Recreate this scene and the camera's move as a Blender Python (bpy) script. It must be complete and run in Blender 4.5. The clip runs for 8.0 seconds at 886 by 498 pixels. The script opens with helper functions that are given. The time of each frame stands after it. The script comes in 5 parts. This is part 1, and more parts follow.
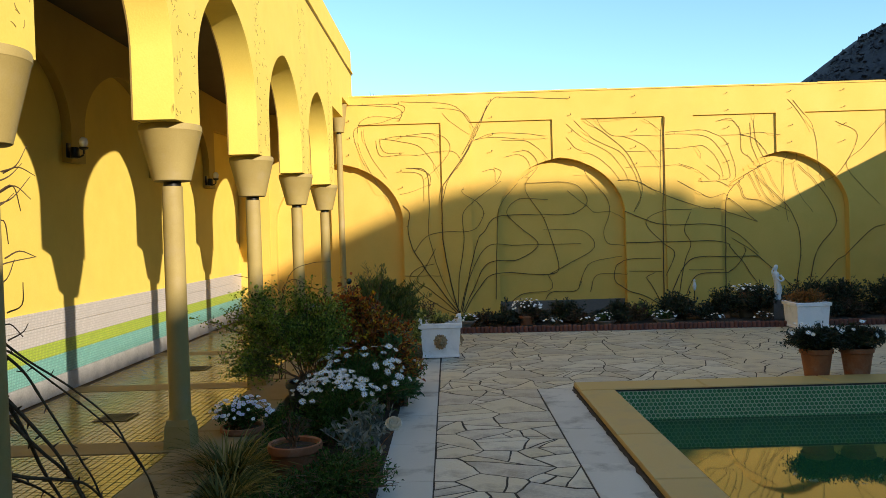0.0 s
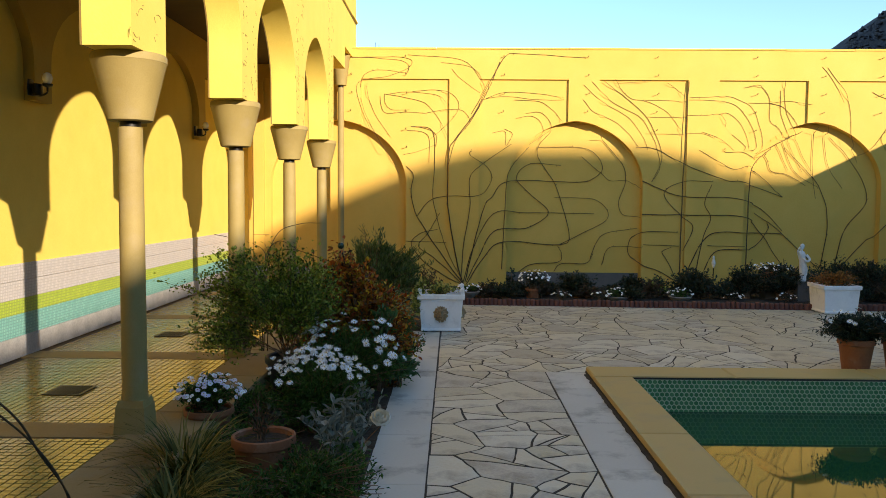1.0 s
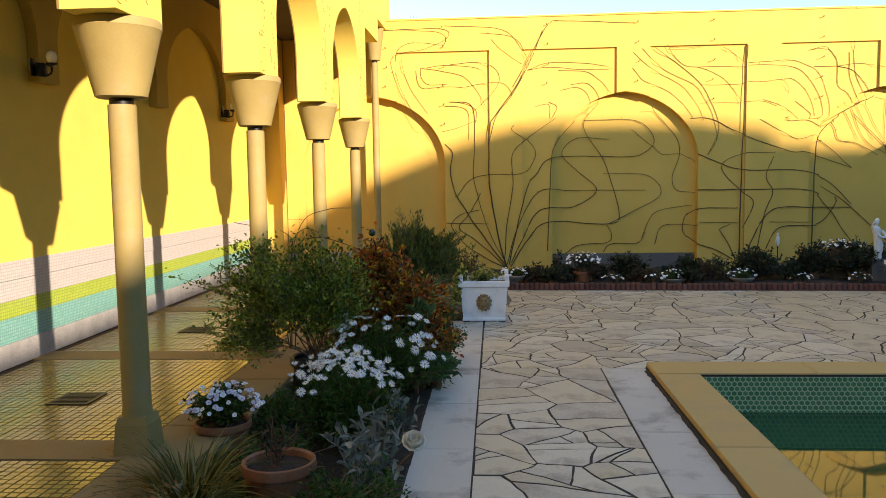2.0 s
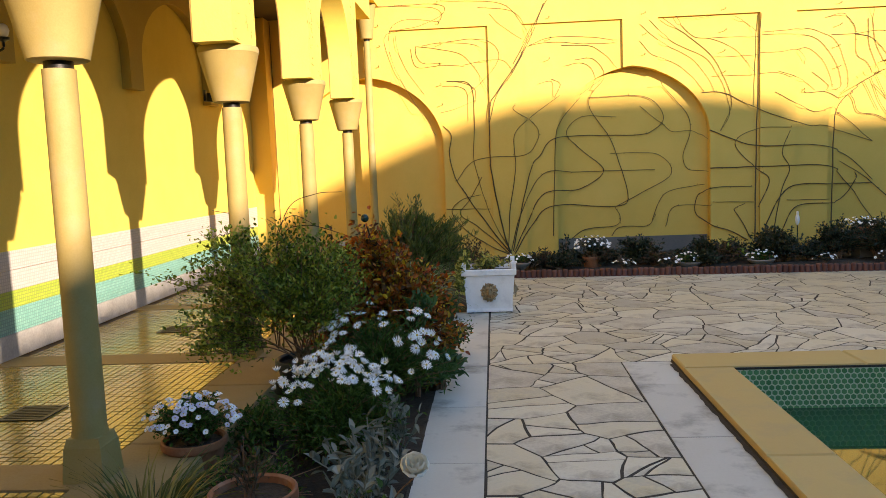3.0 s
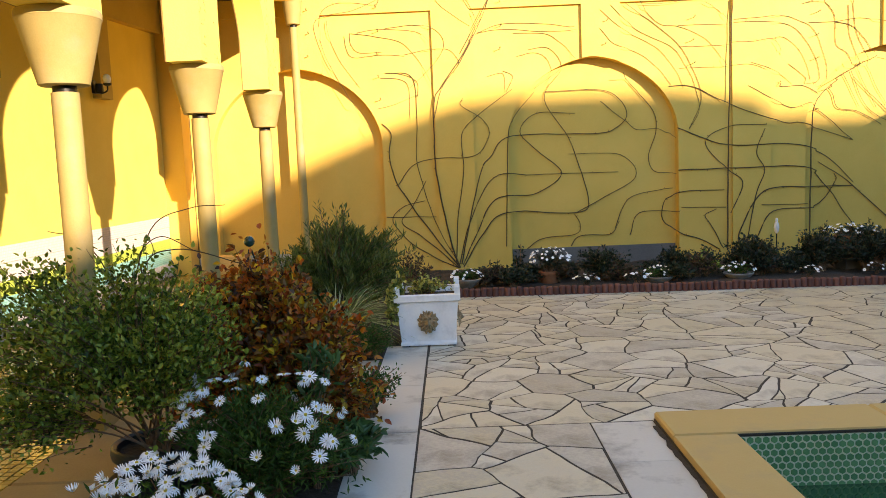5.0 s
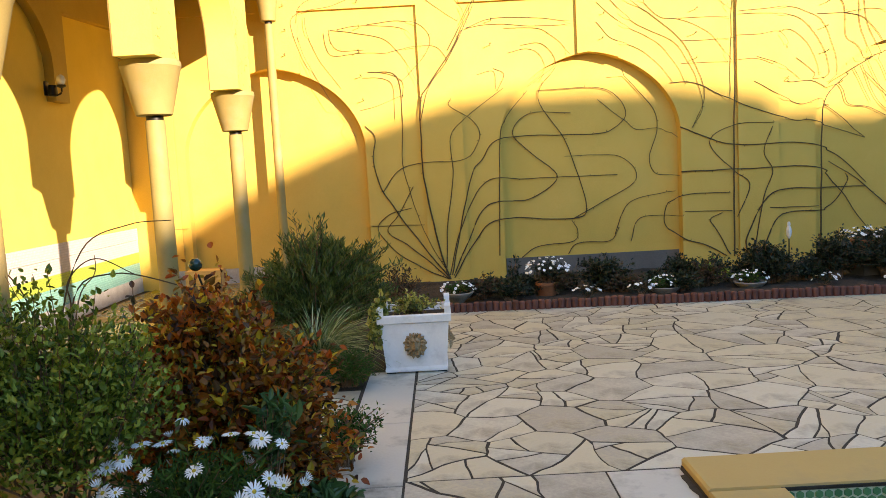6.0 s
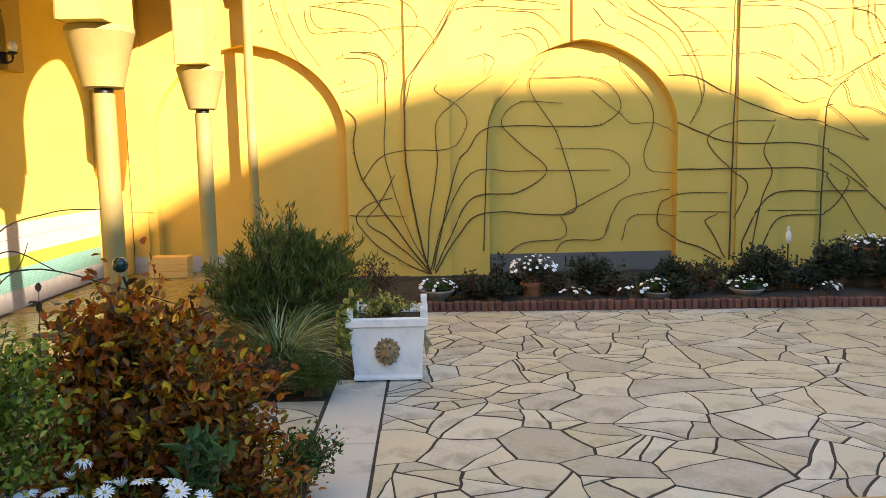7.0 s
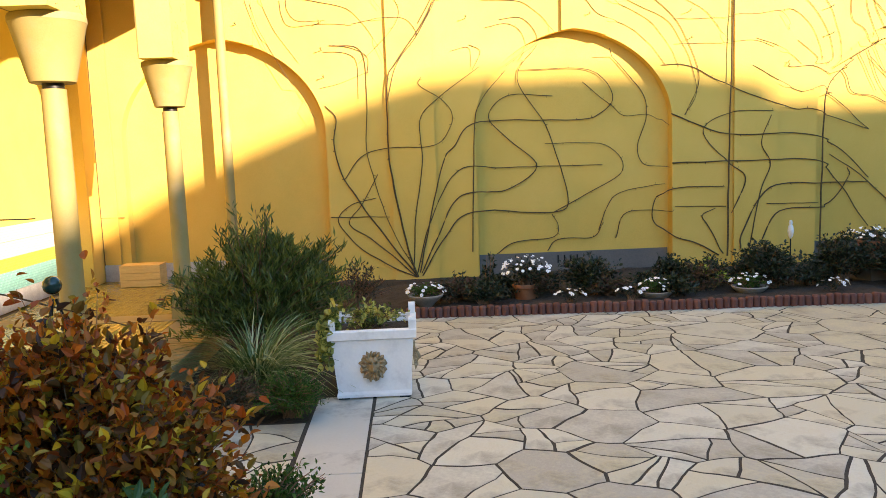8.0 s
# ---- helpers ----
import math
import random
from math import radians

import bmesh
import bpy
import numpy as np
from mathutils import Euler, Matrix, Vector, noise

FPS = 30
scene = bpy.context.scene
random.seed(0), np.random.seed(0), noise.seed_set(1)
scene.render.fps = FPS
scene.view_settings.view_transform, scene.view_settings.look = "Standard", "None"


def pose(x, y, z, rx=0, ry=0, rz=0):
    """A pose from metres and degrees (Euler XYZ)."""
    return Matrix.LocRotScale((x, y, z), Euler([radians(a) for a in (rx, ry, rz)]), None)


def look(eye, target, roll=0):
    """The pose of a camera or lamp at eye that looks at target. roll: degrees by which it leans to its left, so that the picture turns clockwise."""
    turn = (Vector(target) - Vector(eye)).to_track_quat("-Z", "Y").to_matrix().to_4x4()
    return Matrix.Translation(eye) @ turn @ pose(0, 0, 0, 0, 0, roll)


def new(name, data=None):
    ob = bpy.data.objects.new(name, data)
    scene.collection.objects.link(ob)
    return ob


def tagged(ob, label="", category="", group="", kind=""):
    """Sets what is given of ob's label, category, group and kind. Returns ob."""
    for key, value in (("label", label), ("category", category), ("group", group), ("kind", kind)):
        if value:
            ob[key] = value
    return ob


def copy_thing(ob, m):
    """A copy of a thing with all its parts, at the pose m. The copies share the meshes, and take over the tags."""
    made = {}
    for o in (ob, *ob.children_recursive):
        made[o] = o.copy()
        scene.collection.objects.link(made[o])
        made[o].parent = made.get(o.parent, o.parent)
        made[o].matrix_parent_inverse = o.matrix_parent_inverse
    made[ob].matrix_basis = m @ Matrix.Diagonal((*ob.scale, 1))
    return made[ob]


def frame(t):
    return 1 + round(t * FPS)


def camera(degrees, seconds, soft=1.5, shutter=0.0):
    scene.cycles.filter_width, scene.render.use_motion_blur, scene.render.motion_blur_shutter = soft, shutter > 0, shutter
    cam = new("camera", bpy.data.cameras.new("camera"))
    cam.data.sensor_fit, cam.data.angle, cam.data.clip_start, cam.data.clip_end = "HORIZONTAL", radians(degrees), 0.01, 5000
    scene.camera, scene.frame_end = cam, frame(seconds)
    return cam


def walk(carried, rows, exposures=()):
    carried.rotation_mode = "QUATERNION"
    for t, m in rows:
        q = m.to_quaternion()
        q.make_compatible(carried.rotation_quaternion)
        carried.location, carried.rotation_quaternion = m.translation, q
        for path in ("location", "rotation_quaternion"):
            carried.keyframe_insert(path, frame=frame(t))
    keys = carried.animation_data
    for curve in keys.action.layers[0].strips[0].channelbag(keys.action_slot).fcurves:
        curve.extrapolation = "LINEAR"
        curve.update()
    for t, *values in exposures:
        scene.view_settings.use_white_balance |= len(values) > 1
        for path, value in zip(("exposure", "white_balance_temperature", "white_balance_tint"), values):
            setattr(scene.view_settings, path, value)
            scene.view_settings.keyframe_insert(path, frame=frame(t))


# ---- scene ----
cam = camera(58.4, 8.0, soft=0.5)
PATH = [
    (0, (0.149, -1.528, 1.631), (0.137, 0.471, 1.592), -1.7),
    (0.5, (0.206, -1.213, 1.618), (0.195, 0.785, 1.553), -0.6),
    (1, (0.149, -0.697, 1.605), (0.126, 1.299, 1.479), 0.4),
    (1.5, (0.144, -0.407, 1.591), (0.066, 1.586, 1.44), -0.4),
    (1.7, (0.161, -0.236, 1.618), (0.052, 1.755, 1.457), -0.4),
    (2.8, (0.083, 0.493, 1.559), (-0.075, 2.475, 1.348), -1.6),
    (3, (0.098, 0.632, 1.533), (-0.034, 2.617, 1.327), -2.2),
    (3.5, (0.13, 0.987, 1.536), (0.05, 2.974, 1.328), -2.7),
    (4, (0.176, 1.379, 1.539), (0.107, 3.365, 1.312), -2.1),
    (4.5, (0.173, 1.705, 1.559), (0.133, 3.693, 1.344), -2.3),
    (4.7, (0.204, 1.811, 1.554), (0.177, 3.8, 1.347), -2.7),
    (5.8, (0.301, 2.749, 1.537), (0.29, 4.738, 1.327), -1.0),
    (6, (0.272, 2.786, 1.547), (0.272, 4.777, 1.349), -3.1),
    (6.5, (0.291, 3.04, 1.557), (0.303, 5.03, 1.356), -2.5),
    (7, (0.319, 3.339, 1.564), (0.357, 5.326, 1.334), -1.1),
    (7.5, (0.351, 3.528, 1.567), (0.398, 5.512, 1.32), -1.9),
    (8, (0.307, 3.79, 1.549), (0.382, 5.775, 1.314), -2.1),
]
# Exposure of the clip's camera, which opens up as it leaves the sky
EXPOSE = [(0.0, 0.56, 7700, 15), (1.0, 0.71, 8000, 19), (1.5, 0.86, 8100, 22), (3.5, 1.43, 8800, 26), (6.5, 1.66, 8800, 26), (8.0, 1.88, 8600, 26)]
walk(cam, [(t, look(eye, target, roll)) for t, eye, target, roll in PATH], EXPOSE)

# ---------------------------------------------------------------- light
SUN_WAY = Vector((-1.93, 2.42, -0.92)).normalized()
sun_data = bpy.data.lights.new("sun", "SUN")
sun_data.energy, sun_data.angle, sun_data.color = 4.4, radians(0.53), (1.0, 0.985, 0.90)
sun = new("sun", sun_data)
sun.matrix_world = look((20, -24, 14), Vector((20, -24, 14)) + SUN_WAY)

world = bpy.data.worlds.new("sky")
scene.world = world
world.use_nodes = True
wn = world.node_tree
sky = wn.nodes.new("ShaderNodeTexSky")
sky.sky_type, sky.sun_disc = "NISHITA", False
sky.sun_elevation, sky.sun_rotation = radians(16.55), radians(141.4)
sky.air_density, sky.dust_density, sky.ozone_density = 1.0, 0.0, 3.0
wn.nodes["Background"].inputs["Strength"].default_value = 0.215
haze = wn.nodes.new("ShaderNodeMix")     # clear winter air: a shade bluer than the model's
haze.data_type, haze.blend_type = "RGBA", "MULTIPLY"
haze.inputs[0].default_value = 1.0
haze.inputs[7].default_value = (0.64, 0.90, 0.98, 1.0)
wn.links.new(sky.outputs[0], haze.inputs[6])
wn.links.new(haze.outputs[2], wn.nodes["Background"].inputs["Color"])


# ---------------------------------------------------------------- materials
def rgb(c, k=1.0):
    return (c[0] * k, c[1] * k, c[2] * k, 1.0)


def material(name, tones, rough=0.8, metal=0.0, fine=60.0, coarse=2.5, bump=0.25, depth=0.004, island=0.0, each=0.0, stain=None,
             stain_amount=0.0, stain_scale=1.2, leaf=0.0, spec=0.5, mapping=(1, 1, 1)):
    """Two scales of noise between the tones, a stain with its own shape, and a fine relief."""
    m = bpy.data.materials.new(name)
    m.use_nodes = True
    n, l = m.node_tree.nodes, m.node_tree.links
    p = n["Principled BSDF"]
    p.inputs["Roughness"].default_value, p.inputs["Metallic"].default_value = rough, metal
    p.inputs["Specular IOR Level"].default_value = spec
    co = n.new("ShaderNodeTexCoord")
    mp = n.new("ShaderNodeMapping")
    mp.inputs["Scale"].default_value = mapping
    if island or each:
        l.new(co.outputs["Object"], mp.inputs[0])
    else:
        geo0 = n.new("ShaderNodeNewGeometry")
        l.new(geo0.outputs["Position"], mp.inputs[0])

    def noise_tex(scale, detail=4.0, rough_=0.6):
        t = n.new("ShaderNodeTexNoise")
        t.inputs["Scale"].default_value, t.inputs["Detail"].default_value, t.inputs["Roughness"].default_value = scale, detail, rough_
        l.new(mp.outputs[0], t.inputs["Vector"])
        return t

    big, small = noise_tex(coarse, 3), noise_tex(fine, 5)
    mix = n.new("ShaderNodeMix")
    mix.data_type = "FLOAT"
    mix.inputs[0].default_value = 0.45
    l.new(big.outputs[0], mix.inputs[2])
    l.new(small.outputs[0], mix.inputs[3])
    value = mix.outputs[0]
    if island or each:
        src = n.new("ShaderNodeObjectInfo").outputs["Random"] if each else n.new("ShaderNodeNewGeometry").outputs["Random Per Island"]
        pick = n.new("ShaderNodeMix")
        pick.data_type = "FLOAT"
        pick.inputs[0].default_value = each or island
        l.new(value, pick.inputs[2])
        l.new(src, pick.inputs[3])
        value = pick.outputs[0]
    ramp = n.new("ShaderNodeValToRGB")
    lo, hi = (0.08, 0.92) if (island or each) else (0.34, 0.66)
    ramp.color_ramp.elements[0].position, ramp.color_ramp.elements[1].position = lo, hi
    ramp.color_ramp.elements[0].color, ramp.color_ramp.elements[1].color = rgb(tones[0]), rgb(tones[-1])
    for i, c in enumerate(tones[1:-1]):
        e = ramp.color_ramp.elements.new(lo + (hi - lo) * (i + 1) / (len(tones) - 1))
        e.color = rgb(c)
    l.new(value, ramp.inputs[0])
    colour = ramp.outputs[0]
    if stain:
        s = noise_tex(stain_scale, 7, 0.65)
        sr = n.new("ShaderNodeValToRGB")
        sr.color_ramp.elements[0].position, sr.color_ramp.elements[1].position = 0.52, 0.72
        sr.color_ramp.elements[1].color = (stain_amount,) * 3 + (1,)
        l.new(s.outputs[0], sr.inputs[0])
        sm = n.new("ShaderNodeMix")
        sm.data_type = "RGBA"
        l.new(sr.outputs[0], sm.inputs[0])
        l.new(colour, sm.inputs[6])
        sm.inputs[7].default_value = rgb(stain)
        colour = sm.outputs[2]
    l.new(colour, p.inputs["Base Color"])
    if bump:
        b = n.new("ShaderNodeBump")
        b.inputs["Strength"].default_value, b.inputs["Distance"].default_value = bump, depth
        l.new(small.outputs[0], b.inputs["Height"])
        l.new(b.outputs[0], p.inputs["Normal"])
    if leaf:
        tr = n.new("ShaderNodeBsdfTranslucent")
        l.new(colour, tr.inputs["Color"])
        ms = n.new("ShaderNodeMixShader")
        ms.inputs[0].default_value = leaf
        l.new(p.outputs[0], ms.inputs[1])
        l.new(tr.outputs[0], ms.inputs[2])
        l.new(ms.outputs[0], n["Material Output"].inputs["Surface"])
    return m


def mosaic(name, tones, joint, size, gap, rough=0.35, offset=0.0):
    """Small glazed squares in a wall: colour by square, joints sunk. The pattern runs along y and z."""
    m = bpy.data.materials.new(name)
    m.use_nodes = True
    n, l = m.node_tree.nodes, m.node_tree.links
    p = n["Principled BSDF"]
    p.inputs["Roughness"].default_value = rough
    geo = n.new("ShaderNodeNewGeometry")
    sep, com = n.new("ShaderNodeSeparateXYZ"), n.new("ShaderNodeCombineXYZ")
    l.new(geo.outputs["Position"], sep.inputs[0])
    l.new(sep.outputs[1], com.inputs[0])
    l.new(sep.outputs[2], com.inputs[1])
    br = n.new("ShaderNodeTexBrick")
    br.offset = offset
    br.inputs["Scale"].default_value = 1.0
    br.inputs["Brick Width"].default_value, br.inputs["Row Height"].default_value = size, size
    br.inputs["Mortar Size"].default_value, br.inputs["Mortar Smooth"].default_value = gap, 0.2
    br.inputs["Color1"].default_value, br.inputs["Color2"].default_value = rgb(tones[0]), rgb(tones[1])
    br.inputs["Mortar"].default_value = rgb(joint)
    l.new(com.outputs[0], br.inputs["Vector"])
    l.new(br.outputs["Color"], p.inputs["Base Color"])
    b = n.new("ShaderNodeBump")
    b.invert = True
    b.inputs["Strength"].default_value, b.inputs["Distance"].default_value = 0.6, 0.003
    l.new(br.outputs["Fac"], b.inputs["Height"])
    l.new(b.outputs[0], p.inputs["Normal"])
    return m


YELLOW = material("yellow_stucco", [(0.653, 0.398, 0.077), (0.703, 0.437, 0.0909), (0.743, 0.471, 0.113)], 0.85, fine=90, coarse=1.3, bump=0.35, stain=(0.50, 0.38, 0.09), stain_amount=0.4, stain_scale=0.9)
# Brighter copy of the yellow stucco: sunlight on the arcade walls put into colour.
YELLOW_SUNLIT = material("sunlit_arcade_stucco", [(0.761, 0.544, 0.103), (0.823, 0.602, 0.128)], 0.85, fine=70, coarse=3, bump=0.25, depth=0.005, stain=(0.62, 0.46, 0.12), stain_amount=0.3)
GROOVE = material("dark_brown_groove", [(0.20, 0.14, 0.04), (0.30, 0.21, 0.06)], 0.9)
BEIGE = material("beige_cast_stone", [(0.317, 0.227, 0.0713), (0.38, 0.281, 0.0963)], 0.7, fine=120, coarse=5, bump=0.2, stain=(0.40, 0.31, 0.2), stain_amount=0.4, stain_scale=3)
# Ceiling plaster darkened to brown; the arcade's shade sits in this colour.
CEIL = material("shaded_ceiling_plaster", [(0.06, 0.038, 0.018), (0.09, 0.06, 0.027)], 0.9, fine=80, coarse=2)
# Wall yellow taken down a step, so the blind arches hold painted shade.
BLIND = material("half_shaded_plaster", [(0.46, 0.31, 0.07), (0.54, 0.37, 0.09)], 0.9, fine=80, coarse=2, bump=0.3)
# Shaded copy of the yellow plaster, dark brown to keep reflected light low.
SHADE_BROWN = material("shaded_brown_plaster", [(0.21, 0.13, 0.035), (0.28, 0.18, 0.05)], 0.9, fine=80, coarse=2, bump=0.3)
KERB = material("sand_stone_slab", [(0.265, 0.172, 0.0704), (0.345, 0.232, 0.0979)], 0.75, fine=80, coarse=3, bump=0.3, stain=(0.3, 0.24, 0.16), stain_amount=0.5, stain_scale=2.5)
COPING = material("yellow_pool_coping", [(0.493, 0.317, 0.0968), (0.581, 0.396, 0.136)], 0.6, fine=90, coarse=3, bump=0.25, each=0.3, stain=(0.36, 0.27, 0.13), stain_amount=0.5, stain_scale=3)
STONE = material("crazy_paving_stone", [(0.323, 0.303, 0.246), (0.539, 0.511, 0.403), (0.582, 0.527, 0.381), (0.614, 0.595, 0.493), (0.388, 0.37, 0.314), (0.571, 0.516, 0.347), (0.507, 0.449, 0.347)], 0.42, fine=38, coarse=4, bump=0.7, depth=0.008, each=0.5, stain=(0.17, 0.14, 0.10), stain_amount=0.8, stain_scale=3.2)
SLAB = material("pale_concrete_slab", [(0.493, 0.465, 0.403), (0.65, 0.622, 0.538)], 0.65, fine=50, coarse=2, bump=0.45, each=0.25, stain=(0.17, 0.15, 0.12), stain_amount=0.9, stain_scale=2.4)
MORTAR = material("dark_joint_mortar", [(0.0263, 0.021, 0.0165), (0.0638, 0.051, 0.039)], 0.95, fine=60, coarse=6, bump=0.6)
SOIL = material("garden_soil", [(0.0228, 0.015, 0.00935), (0.0553, 0.036, 0.022)], 0.98, fine=40, coarse=6, bump=1.0, depth=0.02)
GROUND = material("ground_earth", [(0.10, 0.085, 0.055), (0.17, 0.15, 0.10)], 0.95, fine=8, coarse=0.4, bump=0.6, depth=0.03)
FLOORTILE = material("yellow_floor_tile", [(0.308, 0.204, 0.0495), (0.385, 0.264, 0.066), (0.451, 0.319, 0.088)], 0.2, fine=40, coarse=3, bump=0.1, island=0.5, spec=0.8)
GROUT = material("dark_grout", [(0.07, 0.045, 0.02), (0.12, 0.08, 0.04)], 0.95, fine=60, coarse=5)
GRATE = material("dark_iron_grate", [(0.03, 0.03, 0.03), (0.06, 0.06, 0.055)], 0.5, metal=0.6)
WHITETILE = mosaic("white_mosaic", [(0.525, 0.492, 0.467), (0.607, 0.566, 0.541)], (0.45, 0.42, 0.4), 0.026, 0.0035)
GREENTILE = mosaic("lime_mosaic", [(0.344, 0.476, 0.0574), (0.459, 0.558, 0.082)], (0.28, 0.36, 0.08), 0.026, 0.004)
TURQTILE = mosaic("turquoise_mosaic", [(0.148, 0.426, 0.369), (0.246, 0.525, 0.451)], (0.14, 0.33, 0.3), 0.026, 0.004)
PLINTH = material("grey_terrazzo_plinth", [(0.328, 0.32, 0.303), (0.508, 0.492, 0.467)], 0.8, fine=55, coarse=6, bump=0.5)
GREYBAND = material("grey_plinth_band", [(0.102, 0.0954, 0.0888), (0.153, 0.141, 0.126)], 0.85)
BRICK = material("red_edging_brick", [(0.104, 0.036, 0.024), (0.16, 0.056, 0.04), (0.208, 0.08, 0.056)], 0.85, fine=50, coarse=8, each=0.6, bump=0.5)
TERRA = material("terracotta", [(0.255, 0.085, 0.034), (0.357, 0.132, 0.0553)], 0.8, fine=60, coarse=8, bump=0.3, stain=(0.45, 0.34, 0.26), stain_amount=0.4, stain_scale=6)
STAIN_POT = material("stained_stone_bowl", [(0.20, 0.18, 0.15), (0.34, 0.31, 0.27)], 0.85, fine=60, coarse=9, bump=0.4)
DARKPOT = material("black_plastic_pot", [(0.012, 0.012, 0.012), (0.03, 0.028, 0.026)], 0.45)
WHITE = material("white_painted_concrete", [(0.80, 0.80, 0.80), (0.88, 0.88, 0.87)], 0.6, fine=50, coarse=6, bump=0.3, stain=(0.42, 0.42, 0.42), stain_amount=0.5, stain_scale=5)
PLASTER = material("white_statue_plaster", [(0.62, 0.62, 0.60), (0.80, 0.79, 0.76)], 0.7, fine=50, coarse=9, bump=0.4)
BRONZE = material("bronze_medallion", [(0.18, 0.11, 0.05), (0.48, 0.34, 0.19)], 0.5, metal=0.25, fine=60, coarse=20, bump=0.5)
BARK = material("vine_bark", [(0.055, 0.032, 0.015), (0.115, 0.07, 0.03)], 0.9, fine=120, coarse=15, bump=0.6)
TWIG = material("shrub_stem", [(0.13, 0.07, 0.04), (0.28, 0.16, 0.09)], 0.9, fine=120, coarse=15, bump=0.5)
IRON = material("black_wrought_iron", [(0.015, 0.014, 0.013), (0.03, 0.028, 0.025)], 0.45, metal=0.7)
BULB = material("white_glass_bulb", [(0.82, 0.78, 0.66), (0.86, 0.82, 0.7)], 0.15)
WOOD = material("pine_crate_wood", [(0.56, 0.32, 0.10), (0.72, 0.46, 0.17)], 0.6, fine=30, coarse=5, bump=0.25, mapping=(1, 1, 7))
BALL = material("dark_teal_glazed_ball", [(0.006, 0.035, 0.03), (0.012, 0.055, 0.045)], 0.12)
POOLTILE = material("green_scale_tile", [(0.04, 0.19, 0.075), (0.11, 0.32, 0.14)], 0.25, fine=40, coarse=5, island=0.6, bump=0.1)
POOLGROUT = material("pale_pool_grout", [(0.50, 0.60, 0.44), (0.62, 0.68, 0.52)], 0.8)
LEAF_SHRUB = material("small_green_leaf", [(0.0342, 0.0705, 0.00811), (0.179, 0.252, 0.0284), (0.375, 0.453, 0.0811)], 0.35, island=0.9, bump=0, leaf=0.24, spec=0.3)
LEAF_DARK = material("dark_green_leaf", [(0.017, 0.0491, 0.00634), (0.0389, 0.0983, 0.0139), (0.0778, 0.157, 0.0253)], 0.6, spec=0.25, island=0.85, bump=0, leaf=0.15)
# Deepened copy of LEAF_DARK, carrying the dimness of the far planting in its colour.
LEAF_BED = material("dimmed_green_leaf", [(0.006, 0.012, 0.00375), (0.0135, 0.0255, 0.0075), (0.03, 0.0488, 0.015)], 0.45, island=0.85, bump=0, leaf=0.1)
LEAF_AUTUMN = material("autumn_leaf", [(0.0429, 0.0151, 0.00487), (0.343, 0.0628, 0.00812), (0.543, 0.151, 0.0114), (0.0857, 0.0251, 0.0065), (0.228, 0.163, 0.0146), (0.429, 0.0754, 0.00812), (0.571, 0.201, 0.013), (0.0571, 0.0188, 0.0065), (0.314, 0.126, 0.0114), (0.657, 0.452, 0.0325)], 0.5, island=0.92, bump=0, leaf=0.3)
LEAF_OLEANDER = material("long_green_leaf", [(0.039, 0.066, 0.012), (0.0975, 0.138, 0.026), (0.182, 0.216, 0.05)], 0.4, island=0.85, bump=0, leaf=0.2)
LEAF_SILVER = material("silver_felt_leaf", [(0.122, 0.144, 0.112), (0.216, 0.238, 0.196), (0.302, 0.317, 0.273)], 0.9, island=0.8, bump=0, leaf=0.15, spec=0.2)
LEAF_IVY = material("variegated_ivy_leaf", [(0.04, 0.07, 0.015), (0.22, 0.24, 0.04), (0.56, 0.52, 0.14)], 0.45, island=0.9, bump=0, leaf=0.2)
LEAF_BROAD = material("broad_green_leaf", [(0.03, 0.0975, 0.0263), (0.0675, 0.158, 0.045)], 0.4, island=0.8, bump=0, leaf=0.2)
BLADE_DRY = material("straw_green_blade", [(0.0495, 0.0638, 0.00975), (0.141, 0.128, 0.022), (0.347, 0.255, 0.0683)], 0.6, island=0.9, bump=0, leaf=0.2, spec=0.25)
BLADE_PALE = material("variegated_blade", [(0.05, 0.11, 0.02), (0.16, 0.24, 0.07), (0.52, 0.54, 0.30)], 0.5, island=0.9, bump=0, leaf=0.2)
LEAF_ORANGE = material("orange_bedding_leaf", [(0.10, 0.09, 0.02), (0.30, 0.10, 0.02), (0.40, 0.17, 0.03)], 0.6, island=0.9, bump=0, leaf=0.2)
LEAF_BROWN = material("brown_green_leaf", [(0.0375, 0.045, 0.015), (0.075, 0.0525, 0.0225), (0.105, 0.045, 0.03)], 0.6, island=0.9, bump=0, leaf=0.2)
PETAL = material("white_petal", [(0.84, 0.84, 0.84), (0.92, 0.92, 0.91)], 0.7, island=0.6, bump=0, leaf=0.06)
PETAL_ROSE = material("cream_rose_petal", [(0.80, 0.76, 0.64), (0.88, 0.85, 0.76)], 0.7, island=0.6, bump=0, leaf=0.25)
PETAL_LILAC = material("lilac_petal", [(0.58, 0.52, 0.72), (0.80, 0.78, 0.82)], 0.7, island=0.8, bump=0, leaf=0.2)
EYE_YELLOW = material("flower_centre", [(0.55, 0.38, 0.03), (0.70, 0.50, 0.06)], 0.8, bump=0.2)
HILL = material("wooded_hill", [(0.042, 0.036, 0.042), (0.055, 0.048, 0.054)], 0.95, fine=0.6, coarse=0.08, bump=0.4, depth=0.8, island=0.15)
NEIGHBOUR = material("neighbour_render", [(0.20, 0.16, 0.10), (0.27, 0.21, 0.13)], 0.9, fine=20, coarse=1)

